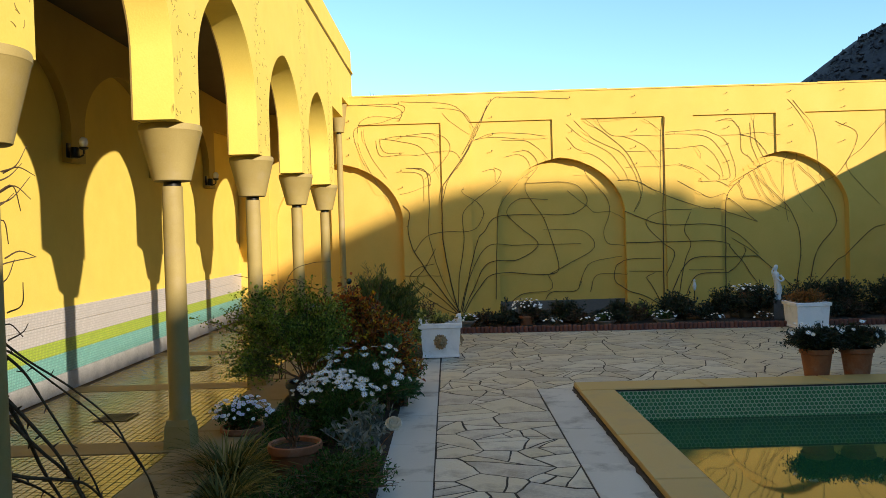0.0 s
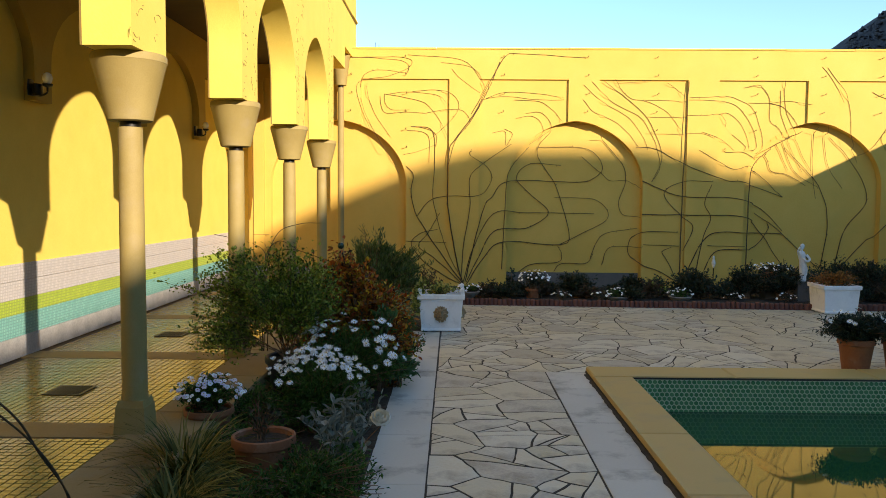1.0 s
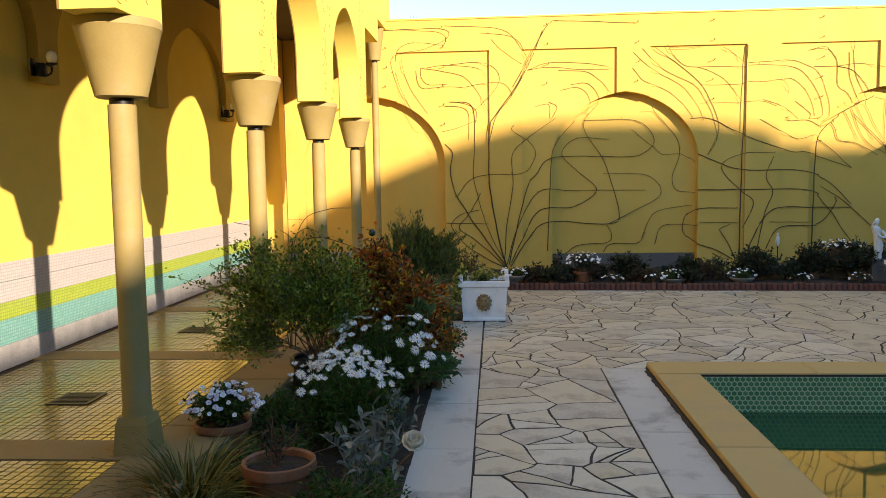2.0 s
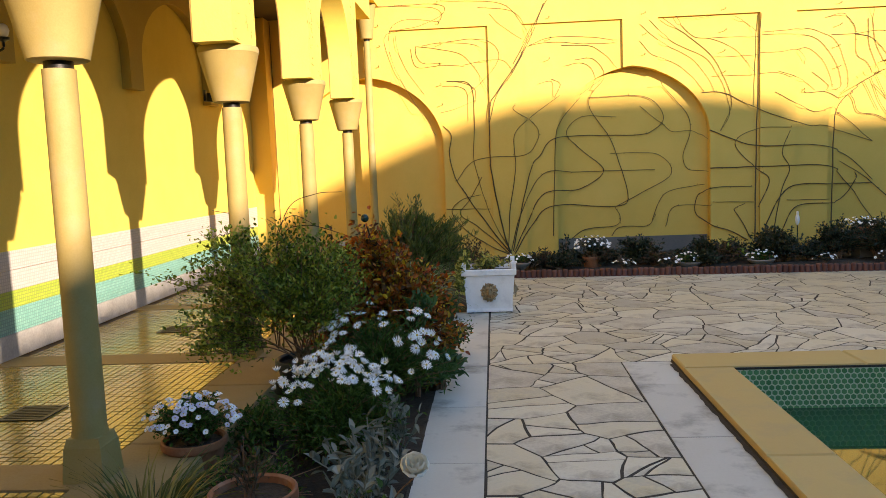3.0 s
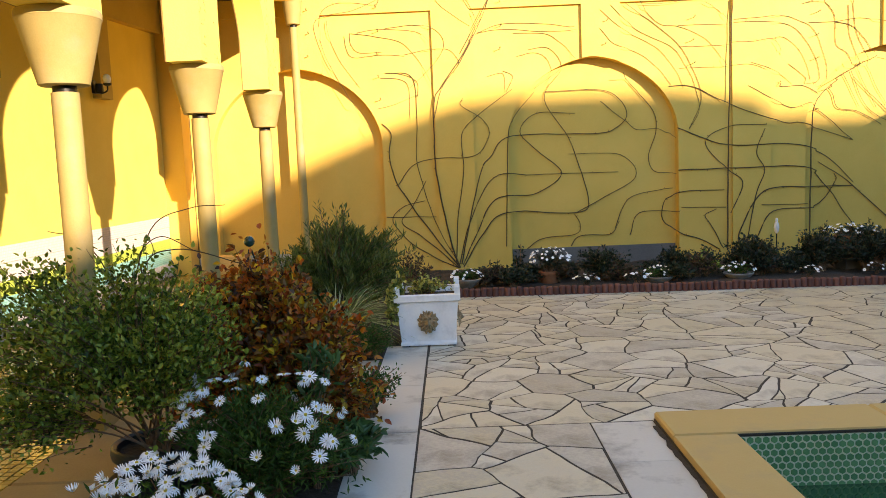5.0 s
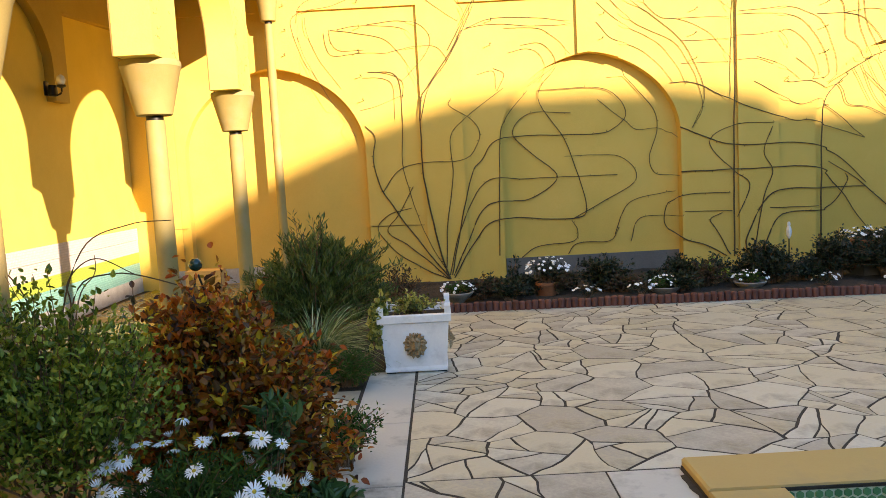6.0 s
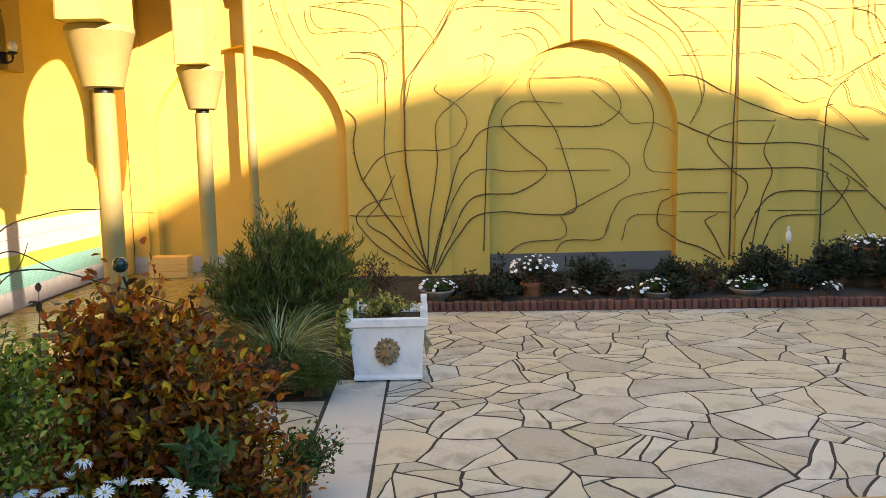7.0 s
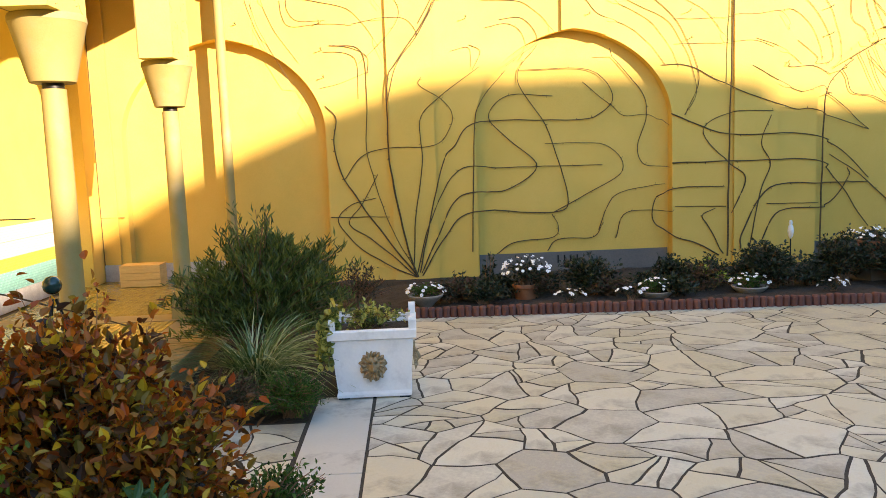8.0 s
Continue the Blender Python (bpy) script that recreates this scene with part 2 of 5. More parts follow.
water = bpy.data.materials.new("pool_water")
water.use_nodes = True
wt, wl = water.node_tree.nodes, water.node_tree.links
wp = wt["Principled BSDF"]
wp.inputs["Base Color"].default_value = (0.01, 0.08, 0.03, 1)
wp.inputs["Roughness"].default_value, wp.inputs["IOR"].default_value = 0.03, 1.33
w_noise, w_bump = wt.new("ShaderNodeTexNoise"), wt.new("ShaderNodeBump")
w_noise.inputs["Scale"].default_value = 3.0
w_bump.inputs["Strength"].default_value, w_bump.inputs["Distance"].default_value = 0.06, 0.01
wl.new(w_noise.outputs[0], w_bump.inputs["Height"])
wl.new(w_bump.outputs[0], wp.inputs["Normal"])


# ---------------------------------------------------------------- mesh tools
class Shape:
    """Collects corners and faces for one mesh."""

    def __init__(self):
        self.v, self.f, self.m = [], [], []

    def add(self, verts, faces, mat=0):
        o = len(self.v)
        self.v.extend(tuple(p) for p in verts)
        self.f.extend(tuple(i + o for i in f) for f in faces)
        self.m.extend([mat] * len(faces))
        return self

    def box(self, x0, x1, y0, y1, z0, z1, c=0.0, mat=0):
        """A box; c: chamfer of its upper edges and its uprights' tops."""
        if not c:
            v = [(x, y, z) for z in (z0, z1) for x, y in ((x0, y0), (x1, y0), (x1, y1), (x0, y1))]
            f = [(3, 2, 1, 0), (4, 5, 6, 7)] + [(i, (i + 1) % 4, (i + 1) % 4 + 4, i + 4) for i in range(4)]
            return self.add(v, f, mat)
        return self.prism([(x0, y0), (x1, y0), (x1, y1), (x0, y1)], "z", z0, z1, c, mat)

    def prism(self, poly, axis, a0, a1, c=0.0, mat=0):
        """A polygon pushed along an axis from a0 to a1; c: chamfer at the a1 end."""
        n = len(poly)

        def put(p, a):
            return {"z": (p[0], p[1], a), "y": (p[0], a, p[1]), "x": (a, p[0], p[1])}[axis]

        rings = [[put(p, a0) for p in poly]]
        if c:
            cx, cy = sum(p[0] for p in poly) / n, sum(p[1] for p in poly) / n
            s = 1 if a1 > a0 else -1
            rings.append([put(p, a1 - s * c) for p in poly])
            inner = []
            for p in poly:
                d = math.hypot(p[0] - cx, p[1] - cy) or 1
                k = max(0.0, 1 - 1.3 * c / d)
                inner.append((cx + (p[0] - cx) * k, cy + (p[1] - cy) * k))
            rings.append([put(p, a1) for p in inner])
        else:
            rings.append([put(p, a1) for p in poly])
        verts = [q for r in rings for q in r]
        faces = [tuple(range(n - 1, -1, -1)), tuple(range((len(rings) - 1) * n, len(rings) * n))]
        for r in range(len(rings) - 1):
            faces += [(r * n + i, r * n + (i + 1) % n, (r + 1) * n + (i + 1) % n, (r + 1) * n + i) for i in range(n)]
        return self.add(verts, faces, mat)

    def lathe(self, profile, seg=24, at=(0, 0, 0), mat=0, sx=1.0, sy=1.0, turn=0.0):
        """Rings of (radius, z) round the z axis, closed at both ends."""
        verts, faces = [], []
        for r, z in profile:
            for i in range(seg):
                a = 2 * math.pi * i / seg + turn
                verts.append((at[0] + sx * r * math.cos(a), at[1] + sy * r * math.sin(a), at[2] + z))
        for k in range(len(profile) - 1):
            faces += [(k * seg + i, k * seg + (i + 1) % seg, (k + 1) * seg + (i + 1) % seg, (k + 1) * seg + i) for i in range(seg)]
        faces += [tuple(range(seg - 1, -1, -1)), tuple(range((len(profile) - 1) * seg, len(profile) * seg))]
        return self.add(verts, faces, mat)

    def tube(self, path, r0, r1=None, seg=6, mat=0):
        """A round rod along a path, tapering from r0 to r1."""
        r1 = r0 if r1 is None else r1
        path = [Vector(p) for p in path]
        verts, faces = [], []
        for k, p in enumerate(path):
            d = (path[min(k + 1, len(path) - 1)] - path[max(k - 1, 0)]).normalized()
            a = d.cross(Vector((0, 0, 1)) if abs(d.z) < 0.9 else Vector((1, 0, 0))).normalized()
            b = d.cross(a)
            r = r0[k] if isinstance(r0, list) else r0 + (r1 - r0) * k / max(1, len(path) - 1)
            for i in range(seg):
                t = 2 * math.pi * i / seg
                verts.append(p + a * (r * math.cos(t)) + b * (r * math.sin(t)))
        for k in range(len(path) - 1):
            faces += [(k * seg + i, k * seg + (i + 1) % seg, (k + 1) * seg + (i + 1) % seg, (k + 1) * seg + i) for i in range(seg)]
        faces += [tuple(range(seg - 1, -1, -1)), tuple(range((len(path) - 1) * seg, len(path) * seg))]
        return self.add(verts, faces, mat)

    def mesh(self, name, mats, smooth=False):
        me = bpy.data.meshes.new(name)
        me.from_pydata(self.v, [], self.f)
        for m in mats if isinstance(mats, (list, tuple)) else [mats]:
            me.materials.append(m)
        me.polygons.foreach_set("material_index", self.m)
        if smooth:
            me.polygons.foreach_set("use_smooth", [True] * len(me.polygons))
        me.update()
        return me


def part(name, shape, mat, parent=None, label="", smooth=False):
    """One mesh object, under a thing or a part."""
    ob = new(name, shape.mesh(name, mat, smooth) if isinstance(shape, Shape) else shape)
    if parent:
        ob.parent = parent
    if smooth and isinstance(shape, Shape):
        md = ob.modifiers.new("edges", "EDGE_SPLIT")
        md.split_angle = radians(40)
    return tagged(ob, label)


ORIGIN = Vector((0, 0, 0))   # corner of the bed that the places of things are counted from


def thing(name, at, label, category, group="", kind=""):
    ob = new(name)
    ob.empty_display_size = 0.1
    ob.location = Vector(at) + ORIGIN
    return tagged(ob, label, category, group, kind)


def structure(name, shape, mat, label="", smooth=False):
    return tagged(part(name, shape, mat, None, label, smooth), kind="structure")


def spline(points, steps=6):
    """A smooth line through the points (Catmull-Rom)."""
    p = [Vector(q) for q in points]
    p = [p[0] * 2 - p[1]] + p + [p[-1] * 2 - p[-2]]
    out = []
    for i in range(1, len(p) - 2):
        for s in range(steps):
            t = s / steps
            a, b, c, d = p[i - 1], p[i], p[i + 1], p[i + 2]
            out.append(0.5 * (2 * b + (c - a) * t + (2 * a - 5 * b + 4 * c - d) * t * t + (3 * b - a - 3 * c + d) * t ** 3))
    return out + [p[-2]]

# ---------------------------------------------------------------- plan, in metres
BACK = 13.36           # face of the end wall
TOP = 4.22              # its height
ARCADE = -3.68         # inner wall of the arcade
DECK = 0.185           # arcade floor
FX0, FX1 = -1.90, -1.625
COLS = [4.03 + 2.3 * k for k in range(-3, 4)]
POOL = (1.75, 9.0, -3.0, 6.2)   # inner edges x0, x1, y0, y1
RIM = 0.06


def arch(c, half, spring, rise, steps=16, peak=0.1):
    """Points of an arch from its left spring to its right one."""
    pts = []
    for i in range(steps + 1):
        u = -1 + 2 * i / steps
        u = math.sin(u * math.pi / 2)
        pts.append((c + half * u, spring + rise * ((1 - peak) * math.sqrt(max(0, 1 - u * u)) + peak * (1 - abs(u)))))
    return pts


# ---------------------------------------------------------------- ground
g = Shape()
px0, px1, py0, py1 = POOL[0] - 0.2, POOL[1] + 0.2, POOL[2] - 0.2, POOL[3] + 0.2
for x0, x1, y0, y1 in ((-2500, px0, -2500, 2500), (px1, 2500, -2500, 2500), (px0, px1, -2500, py0), (px0, px1, py1, 2500)):
    g.add([(x0, y0, -0.06), (x1, y0, -0.06), (x1, y1, -0.06), (x0, y1, -0.06)], [(0, 1, 2, 3)])
structure("ground", g, GROUND, "bare earth ground beyond the courtyard walls")

# ---------------------------------------------------------------- end wall with blind niches
wall = thing("wall_north", (0, BACK, 0), "yellow stucco courtyard wall with shallow arched niches", "wall", kind="structure")
V0, STEP, PIER, PROUD = 0.08, 2.09, 0.54, 0.04
W0, W1 = ARCADE - 0.3, 12.6
NICHES = [2.31 + 4.19 * k for k in (-1, 0, 1, 2, 3)]
s = Shape().box(W0, W1, 0.20, 0.46, -0.1, TOP - 0.02)
part("core", s, YELLOW, wall)
poly = [(W0, TOP - 0.02)]
poly.append((W0, -0.1))
for c in NICHES:
    poly += [(c - 1.2, -0.1)] + arch(c, 1.2, 1.88, 1.11, 40) + [(c + 1.2, -0.1)]
poly += [(W1, -0.1), (W1, TOP - 0.02)]
part("face", Shape().prism(poly, "y", PROUD + 0.002, 0.201), YELLOW, wall, smooth=True)
# raised field: a band along the top, and piers that run down from it
poly = [(W0, TOP), (W0, -0.1)]
left = W0
for k in range(-1, 8):
    v = V0 + STEP * k
    if k == -1:
        poly += [(-3.19, -0.1), (-3.19, 3.705)]
    poly.append((v, 3.705))
    if k % 2 == 0:
        poly += [(v, -0.1), (v + PIER, -0.1)]
    else:
        c = min(NICHES, key=lambda n: abs(n - v))
        curve = arch(c, 1.2, 1.88, 1.11, 60)
        inside = [q for q in curve if v < q[0] < v + PIER]
        poly += [(v, inside[0][1])] + inside + [(v + PIER, inside[-1][1])]
    poly.append((v + PIER, 3.705))
poly += [(W1, 3.705), (W1, TOP)]
part("raised_field", Shape().prism(poly, "y", 0, PROUD), YELLOW, wall)
part("skirting", Shape().box(-3.38, -1.95, -0.02, -0.002, DECK, 0.385, 0.004), PLINTH, wall, "grey stone skirting")
part("groove_line", Shape().box(-3.38, -3.11, -0.003, 0.01, 0.945, 0.953), GROOVE, wall, "thin dark joint line")
cop = Shape()
x = W0
while x < W1:
    w = random.uniform(0.9, 1.5)
    cop.box(x, min(W1, x + w - 0.004), -0.015, 0.47, TOP + random.uniform(-0.004, 0.004), TOP + 0.03 + random.uniform(-0.006, 0.006), 0.006)
    x += w
part("coping", cop, YELLOW, wall)
for i in range(2):
    part("plinth_band", Shape().box(NICHES[1 + i] - 1.18, NICHES[1 + i] + 1.18, 0.18, 0.202, -0.05, 0.30), GREYBAND, wall, "dark grey painted plinth band")
bars = Shape()
for i in range(4):
    bars.box(2.1 + i * 0.08, 2.117 + i * 0.08, 0.174, 0.181, 0.16, 0.26)
part("marking", bars, IRON, wall, "row of dark illegible marks")

# ---------------------------------------------------------------- arcade
fac = thing("wall_arcade_front", (0, 0, 0), "yellow carved stucco facade of pointed arches on columns", "arcade", kind="structure")
poly = [(-4.2, 5.2), (-4.2, 2.44)]
for i, y in enumerate(COLS):
    a, b = y - 0.32, y + 0.21
    if i:
        lo = COLS[i - 1] + 0.21
        poly += arch((lo + a) / 2, (a - lo) / 2, 2.88, 0.8, 48, 0.12)
    poly += [(a, 2.44), (b, 2.44)]
poly += [(11.14, 3.72), (12.4, 3.72), (12.4, 4.08), (13.9, 4.08), (13.9, 5.2)]
part("facade", Shape().prism(poly, "x", FX0, FX1), YELLOW_SUNLIT, fac, smooth=True)
# Added sheet: paints the facade's inner side as though in shade.
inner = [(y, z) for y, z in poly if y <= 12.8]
part("inner_lining", Shape().prism([(-4.2, 3.94)] + inner[1:-3] + [(11.14, 3.72), (12.4, 3.72), (12.4, 3.94)], "x", FX0 - 0.012, FX0 - 0.001), SHADE_BROWN, fac, "inner face in brown, darkened to carry the arcade's shade")
st = Shape()
y = -4.2
while y < 13.9:
    w = random.uniform(0.25, 0.7)
    st.box(FX1 - 0.01, FX1 + 0.028 + random.uniform(-0.006, 0.006), y, min(13.9, y + w), 4.765, 4.80 + random.uniform(-0.008, 0.006))
    y += w
part("string_course", st, YELLOW_SUNLIT, fac)
part("string_groove", Shape().box(FX1 - 0.004, FX1 + 0.012, -4.2, 13.9, 4.742, 4.764), GROOVE, fac, "dark line under the string course")
# shallow carved scrollwork on the court face and strokes along the piers
rel = Shape()
rng = random.Random(5)
for y in COLS:
    for z in np.arange(2.5, 4.6, 0.062):
        for q in range(3):
            yy, zz = y + rng.choice((-0.2, -0.2, 0.1)) + rng.uniform(-0.09, 0.07), z + rng.uniform(-0.03, 0.03)
            a, r, sw = rng.uniform(0, 6.28), rng.uniform(0.02, 0.06), rng.uniform(0.5, 1.5)
            path = [(FX1 + 0.001, yy + r * math.cos(a + sw * t / 4), zz + r * 0.9 * math.sin(a + sw * t / 4)) for t in range(5)]
            rel.tube(path, 0.003, 0.0015, 4)
tagged(part("carved_relief", rel, GROOVE, fac, "dark carved strokes"), kind="stuff")
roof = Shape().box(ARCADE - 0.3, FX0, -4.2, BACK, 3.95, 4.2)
tagged(part("ceiling", roof, CEIL), "plain arcade ceiling, darkened brown to carry its shade", kind="structure")
aw = thing("wall_west", (ARCADE, 0, 0), "yellow stucco arcade wall with a striped mosaic dado", "wall", kind="structure")
part("core", Shape().box(-0.3, 0, -4.2, BACK + 0.3, -0.1, 5.0), YELLOW_SUNLIT, aw)
part("plinth", Shape().box(0, 0.03, -4.2, BACK, DECK, 0.37, 0.006), PLINTH, aw, "pale grey speckled stone plinth")
MOS_END = 13.03
part("mosaic_band", Shape().box(0, 0.012, -4.2, MOS_END, 0.371, 0.565), TURQTILE, aw, "turquoise glazed mosaic band")
part("mosaic_band", Shape().box(0, 0.012, -4.2, MOS_END, 0.566, 0.70), GREENTILE, aw, "lime green glazed mosaic band")
part("mosaic_band", Shape().box(0, 0.012, -4.2, MOS_END, 0.701, 0.86), WHITETILE, aw, "white glazed mosaic band")
part("mosaic_band", Shape().box(0, 0.016, -4.2, MOS_END, 0.864, 1.01), WHITETILE, aw, "white glazed mosaic band")
part("pilaster", Shape().box(0, 0.29, 13.03, BACK - 0.002, DECK, 3.94), YELLOW, aw)
part("conduit", Shape().tube([(0.30, BACK - 0.012, DECK), (0.30, BACK - 0.012, 3.93)], 0.004, 0.004, 6), BARK, aw, "thin dark conduit in the corner")
poly = [(-4.2, 3.95), (-4.2, 2.46)]
CORB = [y + 0.22 for y in COLS]
for i, y in enumerate(CORB):
    a, b = y - 0.15, y + 0.15
    if i:
        lo = CORB[i - 1] + 0.15
        poly += arch((lo + a) / 2, (a - lo) / 2, 2.8, 0.75, 18, 0.1)
    poly += [(a, 2.46), (b, 2.46)]
poly += [(CORB[-1] + 0.15, 3.4), (BACK, 3.5), (BACK, 3.95)]
part("blind_arches", Shape().prism(poly, "x", 0.0, 0.10), BLIND, aw, "blind arches in a yellow darkened for shade")
# Unseen walls added to hold back sky light; the east one casts shadow too.
structure("wall_court_south", Shape().box(FX1 + 0.02, 10.3, -4.5, -4.2, -0.1, 3.8), SHADE_BROWN, "plain dark wall closing the court, added out of view to block sky")
structure("wall_east", Shape().box(10.0, 10.3, -4.19, BACK, -0.1, 3.7), SHADE_BROWN, "plain dark wall closing the court, added out of view to block sky")
structure("wall_south", Shape().box(ARCADE - 0.3, FX1, -4.5, -4.2, -0.1, 5.2), YELLOW, "yellow stucco wall closing the arcade")

# arcade floor: kerb slabs, small square tiles, plain bands at the columns
deck = thing("floor", (0, 0, DECK), "arcade floor of small yellow tiles with dark joints", "floor", kind="structure")
part("bed", Shape().box(ARCADE, -1.36, -4.2, BACK, -DECK - 0.06, -0.012), GROUT, deck)
y = -4.2
while y < BACK:
    w = min(1.08, BACK - y)
    part("kerb_slab", Shape().box(-1.8, -1.35, y + 0.003, y + w - 0.003, -DECK + 0.0, 0.004, 0.012), KERB, deck)
    y += 1.08
for y in COLS:
    part("band_slab", Shape().box(ARCADE + 0.03, -1.803, y - 0.15, y + 0.15, -0.02, 0.0, 0.003), KERB, deck)
tiles = Shape()
P = 0.052
for bay in range(1, 8):
    lo = (COLS[bay - 1] if bay else -4.2) + 0.152
    hi = COLS[bay] - 0.152 if bay < len(COLS) else BACK
    for i in range(int((hi - lo) / P)):
        for j in range(int(1.8 / P)):
            x0, y0 = -1.806 - (j + 1) * P, lo + i * P
            h = -0.002 + random.uniform(-0.0012, 0.0012)
            tiles.prism([(x0 + 0.0045, y0 + 0.0045), (x0 + P - 0.0045, y0 + 0.0045), (x0 + P - 0.0045, y0 + P - 0.0045), (x0 + 0.0045, y0 + P - 0.0045)], "z", -0.012, h)
tagged(part("floor_tiles", tiles, FLOORTILE, deck), kind="stuff")


def grate(at):
    t = thing("floor_grate", at, "dark square iron drain grate set in the tiles", "grate", "drain grates")
    fr = Shape()
    for a, b, c, d in ((-0.14, 0.14, -0.14, -0.115), (-0.14, 0.14, 0.115, 0.14), (-0.14, -0.115, -0.115, 0.115), (0.115, 0.14, -0.115, 0.115)):
        fr.box(a, b, c, d, 0.0, 0.006)
    part("frame", fr, GRATE, t)
    part("plate", Shape().box(-0.114, 0.114, -0.114, 0.114, 0, 0.003), GRATE, t)
    for i in range(7):
        part("slat", Shape().box(-0.114, 0.114, -0.1 + i * 0.031, -0.087 + i * 0.031, 0.003, 0.006), GRATE, t)
    return t


gr = grate((-2.64, COLS[3] + 0.97, DECK))
for y in (COLS[4] + 1.08, COLS[5] + 1.08):
    copy_thing(gr, Matrix.Translation((-2.74, y, DECK)))


# columns
def column(at, z0, neck, top, r, rc):
    t = thing("column", at, "slender beige stone column with a flared capital", "column", "arcade columns")
    base = Shape()
    for h0, h1, a, b in ((z0, z0 + 0.16, 0.096, 0.086), (z0 + 0.16, z0 + 0.2, 0.084, 0.074)):
        base.add([(sx * q, sy * q, z) for z, q in ((h0, a), (h1, b)) for sx, sy in ((-1, -1), (1, -1), (1, 1), (-1, 1))],
                 [(3, 2, 1, 0), (4, 5, 6, 7)] + [(i, (i + 1) % 4, (i + 1) % 4 + 4, i + 4) for i in range(4)])
    part("plinth", base, BEIGE, t)
    shaft = part("shaft", Shape().lathe([(r * 1.12, z0 + 0.2), (r * 1.03, z0 + 0.24), (r, neck - 0.5), (r * 0.98, neck - 0.034), (r * 0.9, neck - 0.033)], 28), BEIGE, t, smooth=True)
    part("neck_ring", Shape().lathe([(r * 0.86, neck - 0.04), (r * 0.86, neck + 0.012)], 24), IRON, shaft, "dark joint ring", smooth=True)
    part("capital", Shape().lathe([(rc * 0.55, neck), (rc * 0.60, neck + 0.006), (rc * 0.98, top - 0.05), (rc, top - 0.045), (rc, top - 0.012), (rc * 0.97, top - 0.001)], 40), BEIGE, t, smooth=True)
    return t


first = column((-1.77, COLS[0], 0), DECK, 2.05, 2.44, 0.072, 0.215)
for y in COLS[1:]:
    copy_thing(first, Matrix.Translation((-1.77, y, 0)))
tagged(column((-1.8, BACK - 0.2, 0), DECK, 3.55, 4.08, 0.056, 0.16), "tall thin beige column against the end wall")


def wall_lamp(at):
    t = thing("wall_lamp", at, "black iron wall lamp with a white glass bulb", "lamp", "arcade wall lamps")
    part("back_plate", Shape().lathe([(0.05, -0.07), (0.055, 0), (0.045, 0.07)], 16, sx=0.25), IRON, t, smooth=True)
    part("arm", Shape().tube(spline([(0, 0, -0.03), (0.07, 0, -0.07), (0.14, 0, -0.05), (0.15, 0, 0.0)]), 0.009, 0.009, 8), IRON, t)
    cup = part("cup", Shape().lathe([(0.015, 0.0), (0.04, 0.012), (0.045, 0.03)], 16, at=(0.15, 0, 0)), IRON, t, smooth=True)
    part("housing", Shape().lathe([(0.05, -0.075), (0.062, -0.06), (0.055, 0.02), (0.05, 0.03)], 16, at=(0.06, 0, 0), sx=0.7), IRON, t, smooth=True)
    part("bulb", Shape().lathe([(0.012, 0.02), (0.035, 0.045), (0.045, 0.08), (0.034, 0.115), (0.012, 0.13)], 18, at=(0.15, 0, 0)), BULB, cup, "round white glass bulb", smooth=True)
    return t


lamp = wall_lamp((ARCADE + 0.11, CORB[4] - 0.24, 2.56))
copy_thing(lamp, Matrix.Translation((ARCADE + 0.11, CORB[6] - 0.36, 2.56)))

# ---------------------------------------------------------------- neighbour whose roofline shades the court
nb = thing("neighbouring_building", (0, -17.2, 0), "rendered neighbouring hall with a low vaulted roof", "building", kind="structure")
prof = [(8.56, 0), (8.56, 6.31), (15.16, 9.25), (18.76, 11.01), (20.59, 11.93), (21.16, 12.26), (21.66, 12.66), (22.71, 13.32), (23.66, 13.71), (24.56, 14), (25.06, 14.1), (25.76, 14.18), (26.76, 14.2), (27.76, 14.16), (28.66, 14.02), (29.11, 13.93), (29.16, 13.75), (31.96, 13.71), (32.06, 14.01), (32.46, 14.13), (37.56, 14.21), (37.56, 0)]
part("wall", Shape().prism(prof, "y", -1.2, 0), NEIGHBOUR, nb)

# ---------------------------------------------------------------- distant wooded hill
hill = Shape()
nx, ny = 90, 24


def rise(x, y):
    d = (y - 190) / 60
    return 54 * math.exp(-((x - 131) / 64) ** 2) * max(0.0, 1 - d * d) ** 0.7 * 1.06 + 1.2 * noise.noise((x * 0.08, y * 0.08, 1)) + 0.8 * noise.noise((x * 0.3, y * 0.3, 4))


hv = [(i * 4.0 - 20, 135 + j * 5.0, rise(i * 4.0 - 20, 135 + j * 5.0) - 0.5) for j in range(ny) for i in range(nx)]
hill.add(hv, [(j * nx + i, j * nx + i + 1, (j + 1) * nx + i + 1, (j + 1) * nx + i) for j in range(ny - 1) for i in range(nx - 1)])
hl = thing("hill", (0, 0, 0), "dark wooded hillside in the distance, with an unseen added ridge", "hill", kind="structure")
part("slope", hill, HILL, hl)
crowns = Shape()
rng = random.Random(9)
for i in range(2600):
    x, y = rng.uniform(50, 150), rng.uniform(140, 185)
    z = rise(x, y)
    r = rng.uniform(0.5, 0.9)
    vs = [(x + r * rng.uniform(0.5, 1.1) * math.cos(a), y + r * rng.uniform(0.5, 1.1) * math.sin(a), z + rng.uniform(0, r)) for a in (0, 1.26, 2.5, 3.77, 5.0)]
    crowns.add(vs + [(x + rng.uniform(-.4, .4), y, z + r * rng.uniform(1.0, 1.9))], [(0, 1, 5), (1, 2, 5), (2, 3, 5), (3, 4, 5), (4, 0, 5)])
tagged(part("woods", crowns, HILL, hl), kind="stuff")
